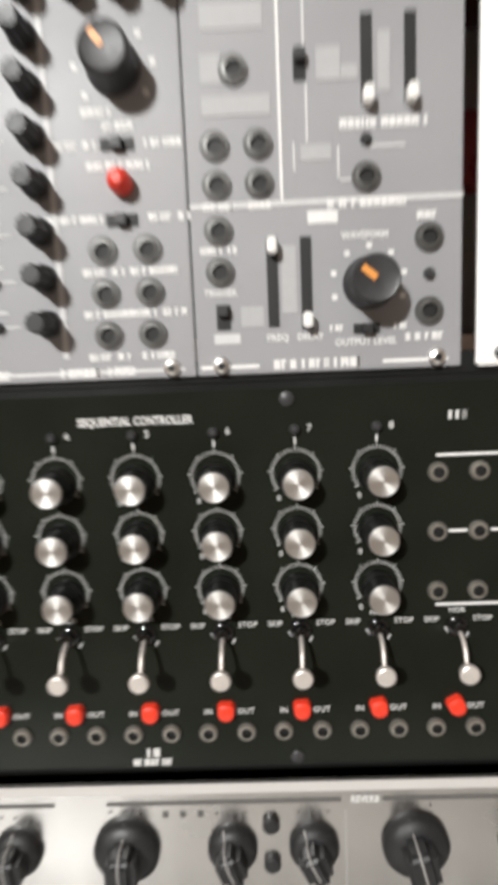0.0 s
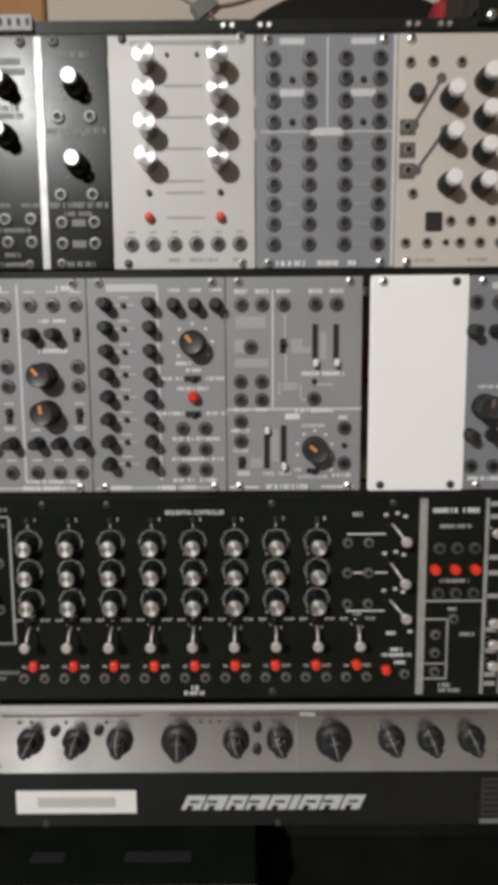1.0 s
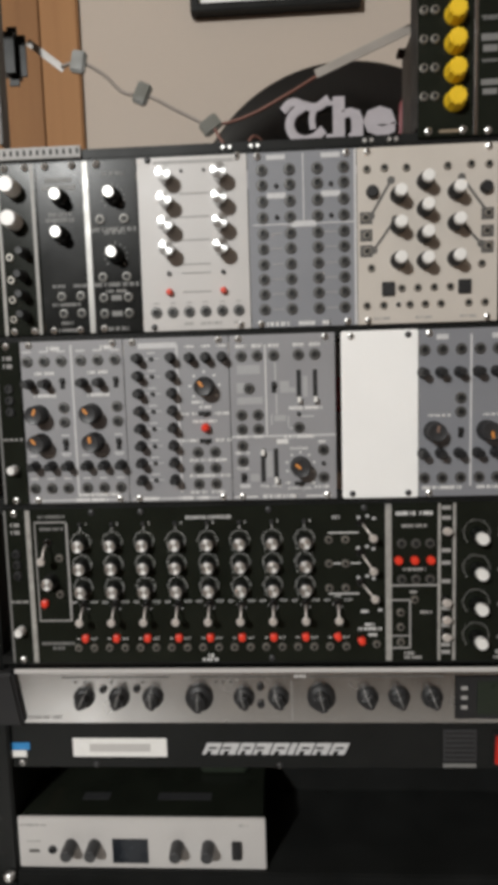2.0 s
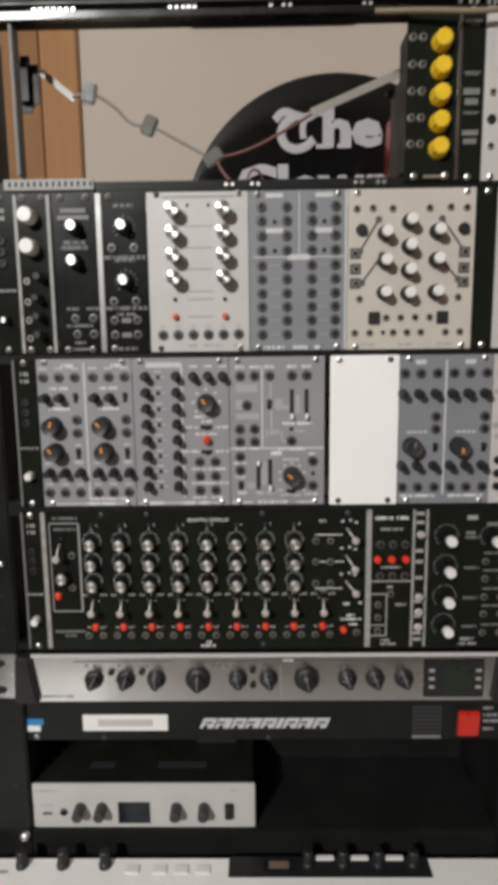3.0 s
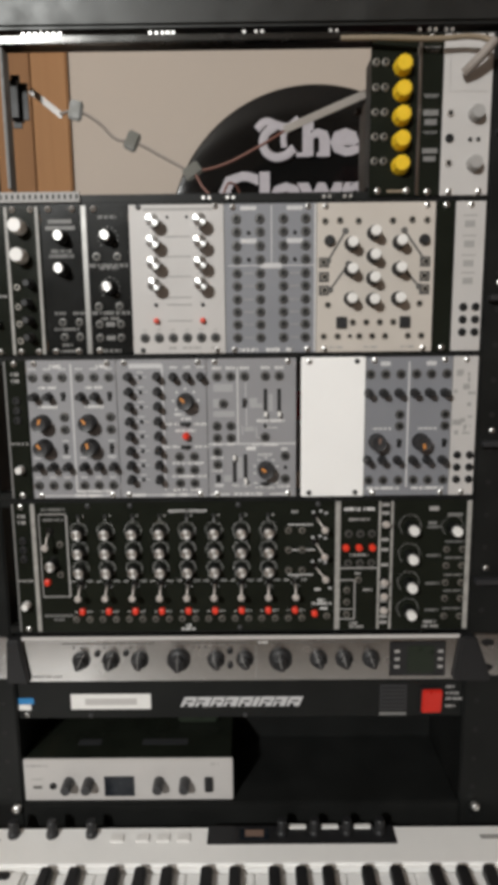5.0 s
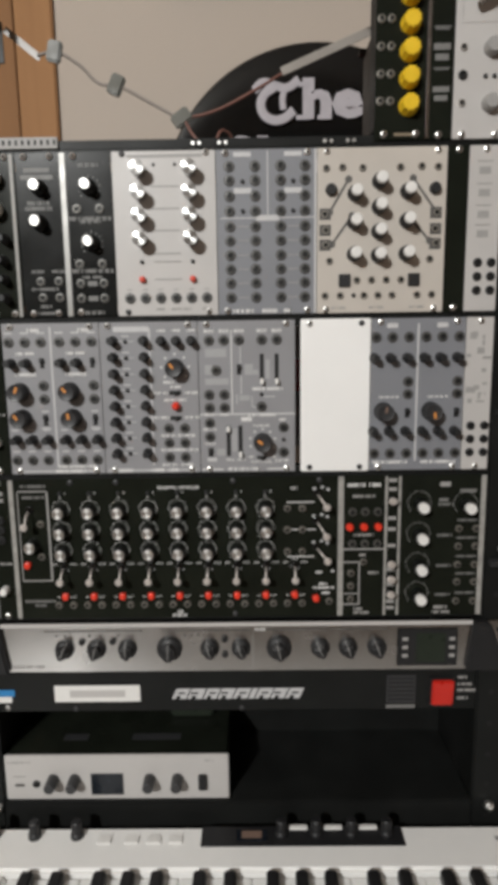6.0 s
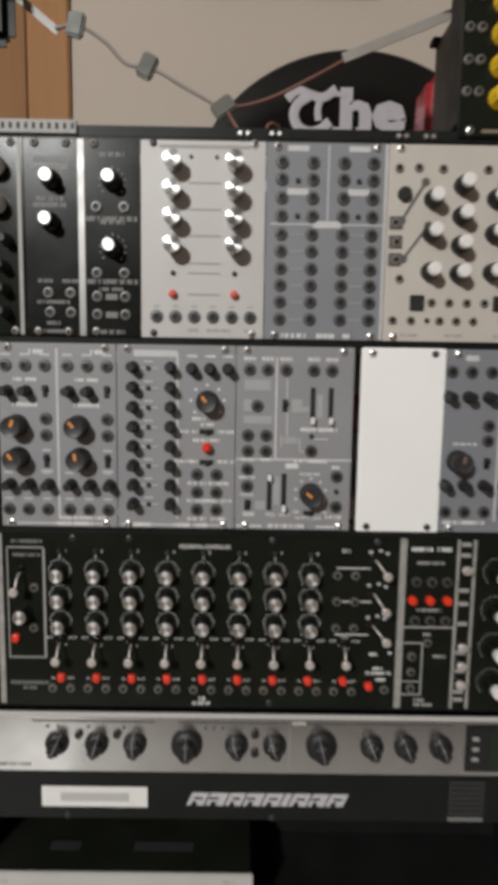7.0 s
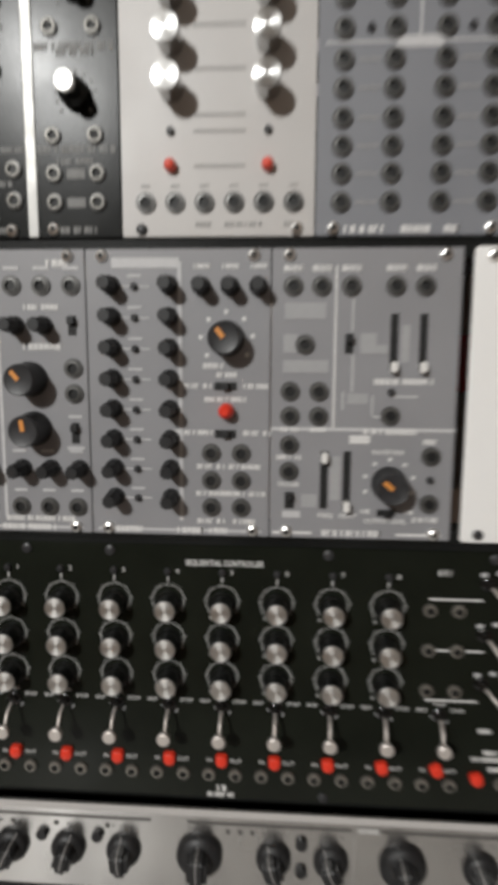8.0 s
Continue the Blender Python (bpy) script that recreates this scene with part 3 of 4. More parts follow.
cable_part("lead", pc, [(112, -6, 1540), (150, -10, 1538), (190, -12, 1536), (222, -14, 1536), (235, -16, 1532)], 2.3, CABLET)
cable_part("plug", pc, [(236, -16, 1533), (229, -15, 1525), (222, -12, 1518), (215, -6, 1512)], 4.0, CABLEG, "beige grey plug")

# ---- row two ----
Z2 = 1283.4


def narrow_column(x0, x1, zb, seed):
    """Narrow black utility module with small marks."""
    n_ = module("narrow_jack_module", x0, x1, zb, BLACK, "narrow black synth module with small jacks and marks", group="narrow modules")
    cx = (x0 + x1) / 2
    bx("edge_strip", n_, x0 + 0.2, -0.4, zb + 0.5, x0 + 1.8, 0, zb + 128, INKDIM, 0.0)
    for z in (zb + 110, zb + 116):
        bar(n_, cx, z, 7, 2.6, INKF)
    for k in range(3):
        jack(n_, cx, zb + 92 - k * 9, JACKK)
    bar(n_, cx, zb + 52, x1 - x0 - 3, 1.6, INKF)
    part("small_knob", KWHITE if seed == 1 else KCAP, n_, cx, 0, zb + 28, scale=(0.55, 0.6, 0.55))
    return n_


narrow_column(-202, -180, Z2, 0)
m = module("white_knob_module", -179.5, -148.5, Z2, BLACK, "dark synth module with two large white knobs and brown jacks")
for x in (-178.3, -151.2):
    bx("edge_strip", m, x - 1.3, -0.4, Z2 + 0.5, x + 1.3, 0, Z2 + 128, DULL, 0.0)
for z in (1394, 1369.5):
    part("white_knob", KWHITE, m, -166.5, 0, z, "large white knob")
for k, z in enumerate((1346, 1329, 1314, 1299)):
    part("small_knob", KSMALL, m, -162.5 if k else -160, 0, z)
    jack(m, -172, z - 3, JACKS)
m = module("black_oscillator_module", -148, -112.2, Z2, BLACKA, "black synth module with two silver capped knobs")
lines(m, -131, 1396, 26, 3.4, INKDIM, 2)
lines(m, -131, 1371.5, 22, 2.6, INKDIM, 2)
for x, z in ((-129.5, 1385), (-130.5, 1358)):
    cap_knob(m, x, z, KCAP, "silver_cap_knob")
for x, z in ((-133, 1312), (-118, 1312), (-132, 1299), (-118, 1299)):
    jack(m, x, z, JACKD)
for x, z, w in ((-118, 1320, 11), (-135, 1320, 10), (-130, 1306, 22), (-130, 1292, 9), (-130, 1286.5, 22)):
    bar(m, x, z, w, 2.0, INKDIM)
bx("edge_strip", m, -112.2, -0.6, Z2 + 0.3, -107.8, 1.5, Z2 + 128.2, ALU, 0.3, "bright aluminium edge strip")
m = module("black_dual_module", -107.6, -71, Z2, BLACKA, "black synth module with two silver capped knobs and nickel jacks", screws=False)
screw(m, -101, Z2 + 3.5)
screw(m, -101, Z2 + 125.5)
for z in (1385, 1342):
    cap_knob(m, -89.5, z, KCAP, "silver_cap_knob")
    dial(m, -89.5, z, 8.0, 11, INKDIM, wide=1.0)
    bar(m, -89.5, z + 17, 16, 2.4, INKDIM)
    for x in (-100, -81.5):
        jack(m, x, z - 16.5, JACKD)
for z in (1361, 1320):
    bar(m, -89.5, z, 35, 2.6, INKDIM)
for z in (1310, 1298):
    for x in (-100, -81):
        jack(m, x, z, JACKD)
    bar(m, -90.5, z, 8, 4.0, INKDIM)
bar(m, -90.5, 1315, 16, 2.0, INKDIM)
bar(m, -90, 1286.5, 16, 2.4, INKDIM)

m = module("chrome_knob_module", -70.5, 12.6, Z2, PALE, "pale metal synth module with eight chrome knobs and two red buttons", screws=False)
for x in (-48.3, -7.6):
    for k in range(4):
        cap_knob(m, x, 1396.6 - k * 17.8, KCHROME, "chrome_knob")
for x in (-49, -7.5):
    part("led", LEDD, m, x, 0, 1326.5)
    part("red_button", BTNP, m, x, 0, 1312.5)
for k in range(6):
    jack(m, -60 + k * 12.7, 1297.5)
    bar(m, -60 + k * 12.7, 1304.5, 4, 0.9, INKF)
for x in (-37, -20):
    part("led", LEDD, m, x, 0, 1401.5, scale=(0.7, 0.7, 0.7))
for z in (1385, 1368, 1351, 1333, 1326.5, 1312.5):
    bar(m, -28, z, 22, 1.1, INKF)
bar(m, -28, 1408, 60, 2.2, INKF)
for x, w in ((-35, 7), (-18, 16), (2, 5)):
    bar(m, x, 1288.5, w, 1.8, INKF)
for x, z, me in ((-62, 1286.5, SCREWD), (-62, 1410, SCREWD), (5, 1286.5, SCREW), (5, 1410, SCREW)):
    screw(m, x, z, me=me)

m = module("patch_bay_module", 13, 93.6, Z2, GREYB, "blue grey patch bay module with forty jacks in four columns")
for x in (23.4, 44, 64.5, 84):
    for z in (1399, 1388.3, 1376.4, 1364.8, 1353, 1342, 1330.5, 1319.5, 1308.5, 1297):
        jack(m, x, z)
for x in (34, 74.5):
    for z in (1387.5, 1364.8):
        part("led", LEDD, m, x, 0, z)
    bar(m, x, 1408, 14, 3.6, INKG)
    bar(m, x, 1380.5, 14, 4.2, INKG)
    for z in (1353, 1342, 1330.5, 1319.5, 1308.5, 1297):
        bar(m, x, z, 9, 0.7, INKF)
bar(m, 54, 1359.5, 19, 4.4, INKG)
bar(m, 34, 1359.6, 36, 0.9, INKG)
bar(m, 75, 1359.6, 34, 0.9, INKG)
bar(m, 54.2, 1386, 0.9, 48, INKG)
bx("edge_strip", m, 91.6, -0.4, Z2 + 0.5, 93.4, 0, Z2 + 128, INKG, 0.0)
for x, w in ((34, 18), (56, 14), (70, 6)):
    bar(m, x, 1286, w, 2.6, INKG)

m = module("cream_module", 94, 197.4, Z2, CREAM, "cream synth module with white capped knobs and black graphics")
for x, z in ((124, 1377), (143.5, 1386), (166, 1378), (124, 1355), (143.5, 1366.5), (166, 1355.5), (124, 1330), (143.5, 1347.5), (143.5, 1329), (166, 1330)):
    cap_knob(m, x, z, KCREAM, "white_cap_knob")
for x, z in ((101, 1396.5), (114, 1397), (130, 1396.5), (160, 1396.5), (177, 1397), (190, 1396.5), (100, 1361.5), (101, 1349), (101, 1337.5), (104, 1325), (190, 1361.5), (189, 1349), (190, 1338), (185.5, 1325.5)):
    jack(m, x, z, JACKS)
for x in (100.5, 189.5):
    for z in (1361.5, 1349, 1337.5):
        bx("jack_plate", m, x - 4.6, -0.35, z - 4.4, x + 4.6, 0, z + 4.4, INKD, 0.2)
for x in (126.5, 138.5, 150.5, 162.5):
    jack(m, x, 1309.5, JACKS)
for x in (100.5, 113, 132.5, 144, 155.5, 176, 188):
    jack(m, x, 1297.3, JACKS)
part("red_led", LEDD, m, 124, 0, 1297.5)
for x, z in ((105, 1380), (188, 1380)):
    part("black_knob", lathe("black_dome", [(4.6, 0, 0), (4.6, 3.0, 0), (3.6, 5.0, 0)], [KNOBB], seg=22), m, x, 0, z)
for x in (116.5, 173):
    bx("square_button", m, x - 4.8, -2.0, 1304.2, x + 4.8, 0, 1314.4, KNOBB, 0.5)
for xa, za, xb, zb_ in ((104, 1363, 119, 1388), (106, 1338, 122, 1360), (189, 1363, 170.5, 1388), (185, 1340, 170, 1356)):
    ln = math.hypot(xb - xa, zb_ - za)
    bar(m, (xa + xb) / 2, (za + zb_) / 2, ln, 1.9, INKD, ry=-math.degrees(math.atan2(zb_ - za, xb - xa)), name="graphic_line")
    for x, z in ((xa, za), (xb, zb_)):
        part("graphic_dot", lathe("graphic_dot", [(2.9, 0, 0), (2.9, 0.25, 0)], [INKD], seg=16), m, x, 0, z)
for x in (143, 112, 176):
    bar(m, x, 1287.5, 12, 1.6, INKF)
m = module("blank_black_panel", 198, 214.6, Z2, BLACK, "narrow plain black blanking panel with steel screws", "blank panel")
m = module("jack_strip_module", 215, 241, Z2, PALE, "narrow pale synth module with six black jacks", screws=False)
for z in (1322, 1311, 1300):
    for x in (224.5, 235.5):
        jack(m, x, z, JACKK)
for z in (1393, 1376, 1359.5, 1344.5):
    bar(m, 227.5, z, 9, 5.5, INKF)
    bar(m, 227.5, z + 7, 12, 1.0, INKF)
screw(m, 228, Z2 + 125.5)

# ---- row three ----
Z3 = 1150.0
narrow_column(-190, -170, Z3, 1)


def small_knob(p, x, z):
    return part("small_knob", KSMALL, p, x, 0, z, ry=(x * 13 + z * 7) % 40)


def oscillator_half(p, x, first, glow=0.0):
    """One half of the double oscillator: three jacks, two small knobs, two large, three small knobs, three jacks."""
    for dx in (-27, -13.5, 0):
        jack(p, x + dx, 1263)
        small_knob(p, x + dx + 1.5, 1180.5)
        jack(p, x + dx, 1162.3)
        bar(p, x + dx, 1270.5, 7, 1.4)
        bar(p, x + dx, 1188.5, 6, 1.2)
        bar(p, x + dx, 1170, 6, 1.2)
    for dx in (-26, -13):
        small_knob(p, x + dx, 1245.5)
    slide_switch(p, x, 1245.5, 3.6, 8.5)
    jack(p, x, 1226.5)
    jack(p, x, 1215)
    slide_switch(p, x, 1197, 3.6, 9.5)
    bar(p, x, 1204.5, 6, 1.2)
    bar(p, x, 1190, 8, 1.2)
    bar(p, x - 14, 1253.5, 16, 2.0)
    bar(p, x - 14, 1236, 18, 2.4)
    bar(p, x - 6, 1272.5, 10, 2.6)


m = module("double_oscillator_module", -169.5, -88, Z3, GREY, "grey double oscillator synth module with black knobs and jacks")
oscillator_half(m, -137, True)
oscillator_half(m, -94.5, False)
for x, z, a in ((-157, 1221.5, 20), (-156.5, 1199, -35), (-114.5, 1221.5, -40), (-113.5, 1199, -8)):
    big_knob(m, x, z, a)
bar(m, -128.8, 1216, 1.6, 118)
bar(m, -129, 1152.4, 74, 1.2)
bar(m, -118, 1152.4, 26, 2.2, INKW)
bar(m, -112, 1156.5, 34, 2.0)

m = module("mixer_voice_module", -87.6, -5.6, Z3, GREY, "grey mixer synth module with black knobs and a red button")
for k in range(8):
    z = 1263 - k * 13.6
    for x in (-76.5, -50.5):
        small_knob(m, x, z)
    part("led", LEDD, m, -66, 0, z - 0.5)
    bar(m, -66, z + 4, 6, 1.0)
    bar(m, -66, z - 0.5, 13, 0.6)
for x in (-36, -23.5, -11):
    small_knob(m, x, 1262.5)
    bar(m, x, 1271, 7, 1.6)
bar(m, -61, 1272.5, 30, 4.4, INKG)
bar(m, -45.8, 1215, 1.8, 116, INKG)
big_knob(m, -25, 1240, -38)
for k in range(7):
    a = radians(220 - k * 43)
    bar(m, -25 + 11.5 * math.cos(a), 1240 + 11.5 * math.sin(a), 1.8, 1.8, INKW)
bar(m, -31, 1228, 9, 2.0)
slide_switch(m, -25.5, 1219, 10, 3.6)
slide_switch(m, -25.5, 1197.5, 9.5, 3.6)
part("red_button", BTND, m, -25, 0, 1208)
for x, z, w in ((-25, 1224, 9), (-38, 1219, 13), (-12, 1219, 11), (-25, 1213, 20), (-40, 1198, 20), (-11, 1198, 13), (-32, 1182.5, 13), (-17, 1182.5, 14), (-32, 1170, 14), (-16, 1170, 18), (-32, 1157, 13), (-17, 1157, 10)):
    bar(m, x, z, w, 1.9, INKG)
for z in (1188.8, 1176.2, 1163.6):
    for x in (-32, -18.4):
        jack(m, x, z)
bar(m, -47, 1152.4, 76, 1.2)
for x, w in ((-72, 18), (-42, 12), (-28, 10)):
    bar(m, x, 1152.4, w, 2.3, INKW)

m = module("modulation_module", -5.2, 76, Z3, GREY, "grey modulation synth module with sliders, jacks and one large knob")
for x in (4, 16.3, 29, 48, 60.5):
    jack(m, x, 1262.5)
    bar(m, x, 1270, 8, 2.2)
for x, z in ((9.5, 1237.5), (3.2, 1217), (16, 1217), (3.3, 1206), (16, 1206), (3.2, 1193), (3.2, 1181), (47.5, 1206.5), (66, 1188.6), (66, 1167)):
    jack(m, x, z)
for x in (48, 60.5):
    slider(m, x, 1226.5, 1250.8, 0.06)
slider(m, 19, 1164, 1190.4, 0.9)
slider(m, 29.2, 1163, 1190.4, 0.1)
slide_switch(m, 28.7, 1238, 3.6, 8.5)
slide_switch(m, 3.6, 1167.6, 4.2, 7.5)
slide_switch(m, 47.2, 1162.5, 8, 3.0)
big_knob(m, 48, 1176, -50)
for k in range(7):
    a = radians(200 - k * 37)
    bar(m, 48 + 11 * math.cos(a), 1176 + 11 * math.sin(a), 1.6, 1.6, INKW)
for word, x, z, w in (("FREQ", 20, 1160.7, 6.6), ("DELAY", 30, 1160.7, 8), ("WAVEFORM", 47, 1190, 14), ("OUTPUT LEVEL", 47, 1158.5, 19), ("TRIGGER", 3, 1174.8, 10)):
    text(m, word, x, z, 2.0, INKW, width=w, bold=0.06)
part("led", LEDD, m, 47.5, 0, 1217)
part("led", LEDD, m, 66, 0, 1178)
bar(m, 22.6, 1236, 0.9, 70, INKW)
bar(m, 35.5, 1200.2, 81, 1.5, INKG)
bar(m, 34.5, 1195.8, 9, 3.6, INKW)
for x, z, w, h in ((9.5, 1252, 18, 7), (3, 1238, 6, 8), (10, 1228, 20, 5.5), (30, 1250, 0.7, 14), (30.5, 1225, 0.7, 16), (37, 1238, 7, 9), (43, 1235.5, 4.8, 4), (53, 1221.5, 26, 2.2), (53, 1238, 3.5, 16), (33, 1214, 9, 4.5), (26.5, 1213, 0.6, 8), (39.5, 1211, 0.6, 9), (43, 1206, 6, 0.7), (48, 1199.4, 24, 2.2), (54, 1215, 10, 0.8), (3, 1187.3, 11, 1.8), (12.5, 1167.5, 7, 6), (4.5, 1161, 8, 3), (24, 1178, 4.5, 20), (38.5, 1163, 5, 1.6), (58, 1163, 5, 1.6), (66, 1195, 7, 2), (65, 1159.5, 12, 2), (3.5, 1200, 9, 1.8), (16, 1200, 7, 1.8)):
    bar(m, x, z, w, h, INKP if min(w, h) > 3.4 else INKG)
for x, w in ((5, 18), (62, 20)):
    bar(m, x, 1152.4, w, 1.2, INKW)
for x, w in ((27, 17), (41, 8)):
    bar(m, x, 1152.6, w, 2.4, INKW)

wp = thing("blank_white_panel", 109.8, 0, Z3, "plain white blanking panel with rounded corners and screws", "blank panel", "rack modules")
bx("panel", wp, 80.6, -1.0, Z3 - 0.3, 139, 2.0, Z3 + 128.8, WHITE, 0.8)
for x in (88, 131):
    for z in (Z3 + 3.6, Z3 + 125):
        screw(wp, x, z, -1.0, SCREW if (x, z > 1200) == (88, True) else SCREWD)

m = module("double_filter_module", 139.6, 218, Z3, GREYB, "grey double filter synth module with black knobs and jacks")
for x in (171, 212.5):
    for dx in (-27.5, -14, 0):
        jack(m, x + dx, 1263)
        small_knob(m, x + dx - 1.5, 1246)
        small_knob(m, x + dx - 1.5, 1184)
        jack(m, x + dx, 1164.7)
    for z in (1226, 1215.5):
        jack(m, x, z)
    slide_switch(m, x, 1199.5, 4, 8)
    bar(m, x - 14, 1272.5, 9, 4)
    bar(m, x - 16, 1213, 17, 1.6)
    bar(m, x - 14, 1157, 30, 2.2)
big_knob(m, 150.5, 1201, 8, BROWNJ)
big_knob(m, 190.5, 1201, 170, ORANGE)
bar(m, 178.6, 1216, 1.6, 116)
m = module("jack_strip_module", 218.4, 241, Z3, PALE, "narrow pale synth module with six black jacks and grey print", screws=False)
for z in (1188, 1176.5, 1165):
    for x in (225, 236.5):
        jack(m, x, z, JACKK)
rng = random.Random(5)
for k in range(16):
    bar(m, 221 + rng.random() * 16, 1205 + rng.random() * 62, 2 + rng.random() * 5, 1.5 + rng.random() * 4, INKF)
screw(m, 230, Z3 + 125.5)
screw(m, 230, Z3 + 3)

# ---- row four ----
Z4 = 1016.6
narrow_column(-192, -174.5, Z4, 1)
m = module("sequencer_module", -174, 113.4, Z4, BLACK, "wide black sequencer module with silver capped knobs and red buttons", screws=False)
bx("edge_strip", m, -174.4, -0.5, Z4 + 0.3, -170.4, 1.0, Z4 + 128, DULL, 0.2)
COLS = [-129.7 + 25.65 * k for k in range(9)]
for k, x in enumerate(COLS):
    if k < 8:
        for r, z in enumerate((1117.8, 1099.2, 1080.2)):
            part("sequencer_knob", K960, m, x + 0.2, 0, z - 1.2, ry=(k * 71 + r * 40) % 360)
            dial(m, x, z + 0.4, 6.7 if r else 7.0, span=255, wide=0.22)
            text(m, "0", x - 5.6, z - 7.6, 1.8, INKW)
        text(m, str(k + 1), x + 4.6, 1132.4, 2.3, INKW)
        part("led", LEDD, m, x, 0, 1132.3)
        bar(m, x, 1128.6, 0.6, 2.2, INKW)
    lever(m, x, 1065.5, x - 0.3, 1055.8)
    part("red_button", TABR, m, x - 0.2, 0, 1037.6, ry=(0, 6, 0, -4, 0, 0, -3, -12, -26)[k])
    jack(m, x - 6.6, 1029.3, JACKN)
    jack(m, x + 6.4, 1029.3, JACKN)
    text(m, "IN", x - 6.4, 1036.6, 1.9, INKW)
    text(m, "OUT", x + 6.4, 1036.6, 1.9, INKW)
    text(m, "SKIP", x - 8.3, 1067.6, 1.8, INKW)
    text(m, "NOR", x, 1070.6, 1.7, INKW)
    text(m, "STOP", x + 8.3, 1067.6, 1.8, INKW)
    bar(m, x + 3.4, 1062, 0.5, 2.0, INKG, ry=30)
    bar(m, x - 3.4, 1064, 0.5, 2.0, INKG, ry=-30)
text(m, "SEQUENTIAL CONTROLLER", -26, 1136.6, 2.6, INKW, width=36.5, bold=0.08)
bar(m, -27, 1022, 5.4, 2.6, INKW)
bar(m, -27, 1017.9 + 0.6, 15, 2.0, INKW)
for z, lz in ((1117, 1122.4), (1097.6, 1097.6), (1077.6, 1072.8)):
    for x in (69, 82):
        jack(m, x, z, JACKN)
    if lz == z:
        bar(m, 75.5, z, 6, 0.9, INKW)
        bar(m, 90, z, 8, 0.9, INKW)
    else:
        bar(m, 80.5, lz, 24, 0.9, INKW)
bar(m, 75, 1135, 5.5, 2.3, INKW)
for xb, zb_, xt, zt in ((94.5, 1130.5, 102, 1121), (94, 1106, 102, 1095), (94, 1082, 103, 1073)):
    lever(m, xb, zb_, xt, zt)
    for dx, dz in ((-2, 4), (5, 5), (10, 3)):
        bar(m, xb + dx, zb_ + dz, 2.6, 2.0, INKG)
part("red_button", TABR, m, 94.2, 0, 1034, ry=-14)
jack(m, 106, 1031, JACKN)
for x, z, w in ((97, 1058, 6), (109, 1059, 3), (101, 1043.5, 19), (103, 1038.5, 7), (101, 1047, 8)):
    bar(m, x, z, w, 1.9, INKG)
for x, z, w, h in ((-154, 1134.5, 26, 1.1), (-154, 1052.5, 27, 1.1), (-141, 1093, 1.6, 81), (-167, 1093, 0.8, 81)):
    bar(m, x, z, w, h, INKF)
for z, w in ((1139, 22), (1129, 20), (1033, 28), (1029, 10)):
    bar(m, -153, z, w, 2.0, INKDIM)
lever(m, -157, 1118, -158, 1106)
part("sequencer_knob", K960, m, -156, 0, 1086)
part("red_button", TABR, m, -162, 0, 1067.5, ry=8)
jack(m, -149, 1075, JACKN)
jack(m, -148, 1105, JACKN)
for x, z in ((22, 1142), (-80, 1142), (22, 1019.5), (-120, 1142), (97, 1142)):
    screw(m, x, z, me=SCREWD)
bx("edge_strip", m, 113.4, -0.5, Z4 + 0.3, 118.2, 1.5, Z4 + 128, DULL, 0.2)

m = module("switch_module", 118.4, 153.6, Z4, BLACK, "black sequential switch module with three red buttons", screws=False)
for x in (126, 137, 148):
    for z in (1113, 1084):
        jack(m, x, z, JACKD)
for x in (123.5, 136, 148.5):
    part("red_button", BTNR, m, x, 0, 1099.6)
bar(m, 129, 1137, 15, 2.6, INKW)
bar(m, 145, 1137, 10, 2.6, INKW)
for x, z, w, h in ((136, 1127, 20, 2.0), (136, 1092, 18, 2.0), (136, 1079, 36, 1.3), (125, 1067, 14, 1.2), (132.5, 1047, 1.2, 40), (125, 1027.5, 14, 1.2), (125, 1037.5, 13, 1.0), (136, 1073.5, 7, 2), (145, 1057, 9, 2), (132, 1023, 8, 2.4), (135, 1019.5, 14, 2.0)):
    bar(m, x, z, w, h, INKF)
for z in (1057, 1045, 1032.5):
    jack(m, 125, z, JACKN)
jack(m, 136, 1067.5, JACKN)

m = module("narrow_strip_module", 154, 168, Z4, BLACK, "narrow dark module with bright steel toggles and pale edges", screws=False)
for x in (155.2, 166.8):
    bx("edge_strip", m, x - 1.1, -0.4, Z4 + 0.5, x + 1.1, 0, Z4 + 128, DULL, 0.1)
for z in (1124, 1067, 1053, 1039):
    part("steel_toggle", TIPM, m, 159.5, -4, z, "bright steel toggle tip", scale=(1.2, 1.2, 1.0))
    part("switch_collar", COLLAR, m, 159.5, 0, z)
for z in (1141, 1133, 1107, 1097, 1082, 1046, 1030, 1024, 1060):
    bar(m, 160.5, z, 7, 3.0, INKF)
m = module("black_filter_module", 168.4, 241, Z4, BLACK, "black filter module with five pale capped knobs and scales", screws=False)
for z in (1118, 1090, 1062, 1035):
    cap_knob(m, 185.0, z + 0.8, KCAPW, "pale_cap_knob")
    dial(m, 183.8, z + 3.0, 9.4, 25, INKF, wide=0.4)
    bar(m, 207, z + 1, 13, 2.0, INKDIM)
cap_knob(m, 225.0, 1117.8, KCAPW, "pale_cap_knob")
dial(m, 223.8, 1120, 9.4, 25, INKF, wide=0.4)
bar(m, 206, 1137, 9, 4.0, INKF)
bar(m, 205, 1123, 8, 3.0, INKDIM)
bar(m, 226, 1131, 14, 3.0, INKDIM)
for z in (1097, 1081, 1064, 1048, 1030):
    for x in (219, 234):
        jack(m, x, z, JACKN)
    bar(m, 226.5, z + 7.5, 18, 1.6, INKDIM)
bar(m, 206, 1024, 13, 2.6, INKF)
bar(m, 206, 1019.5, 16, 2.0, INKF)
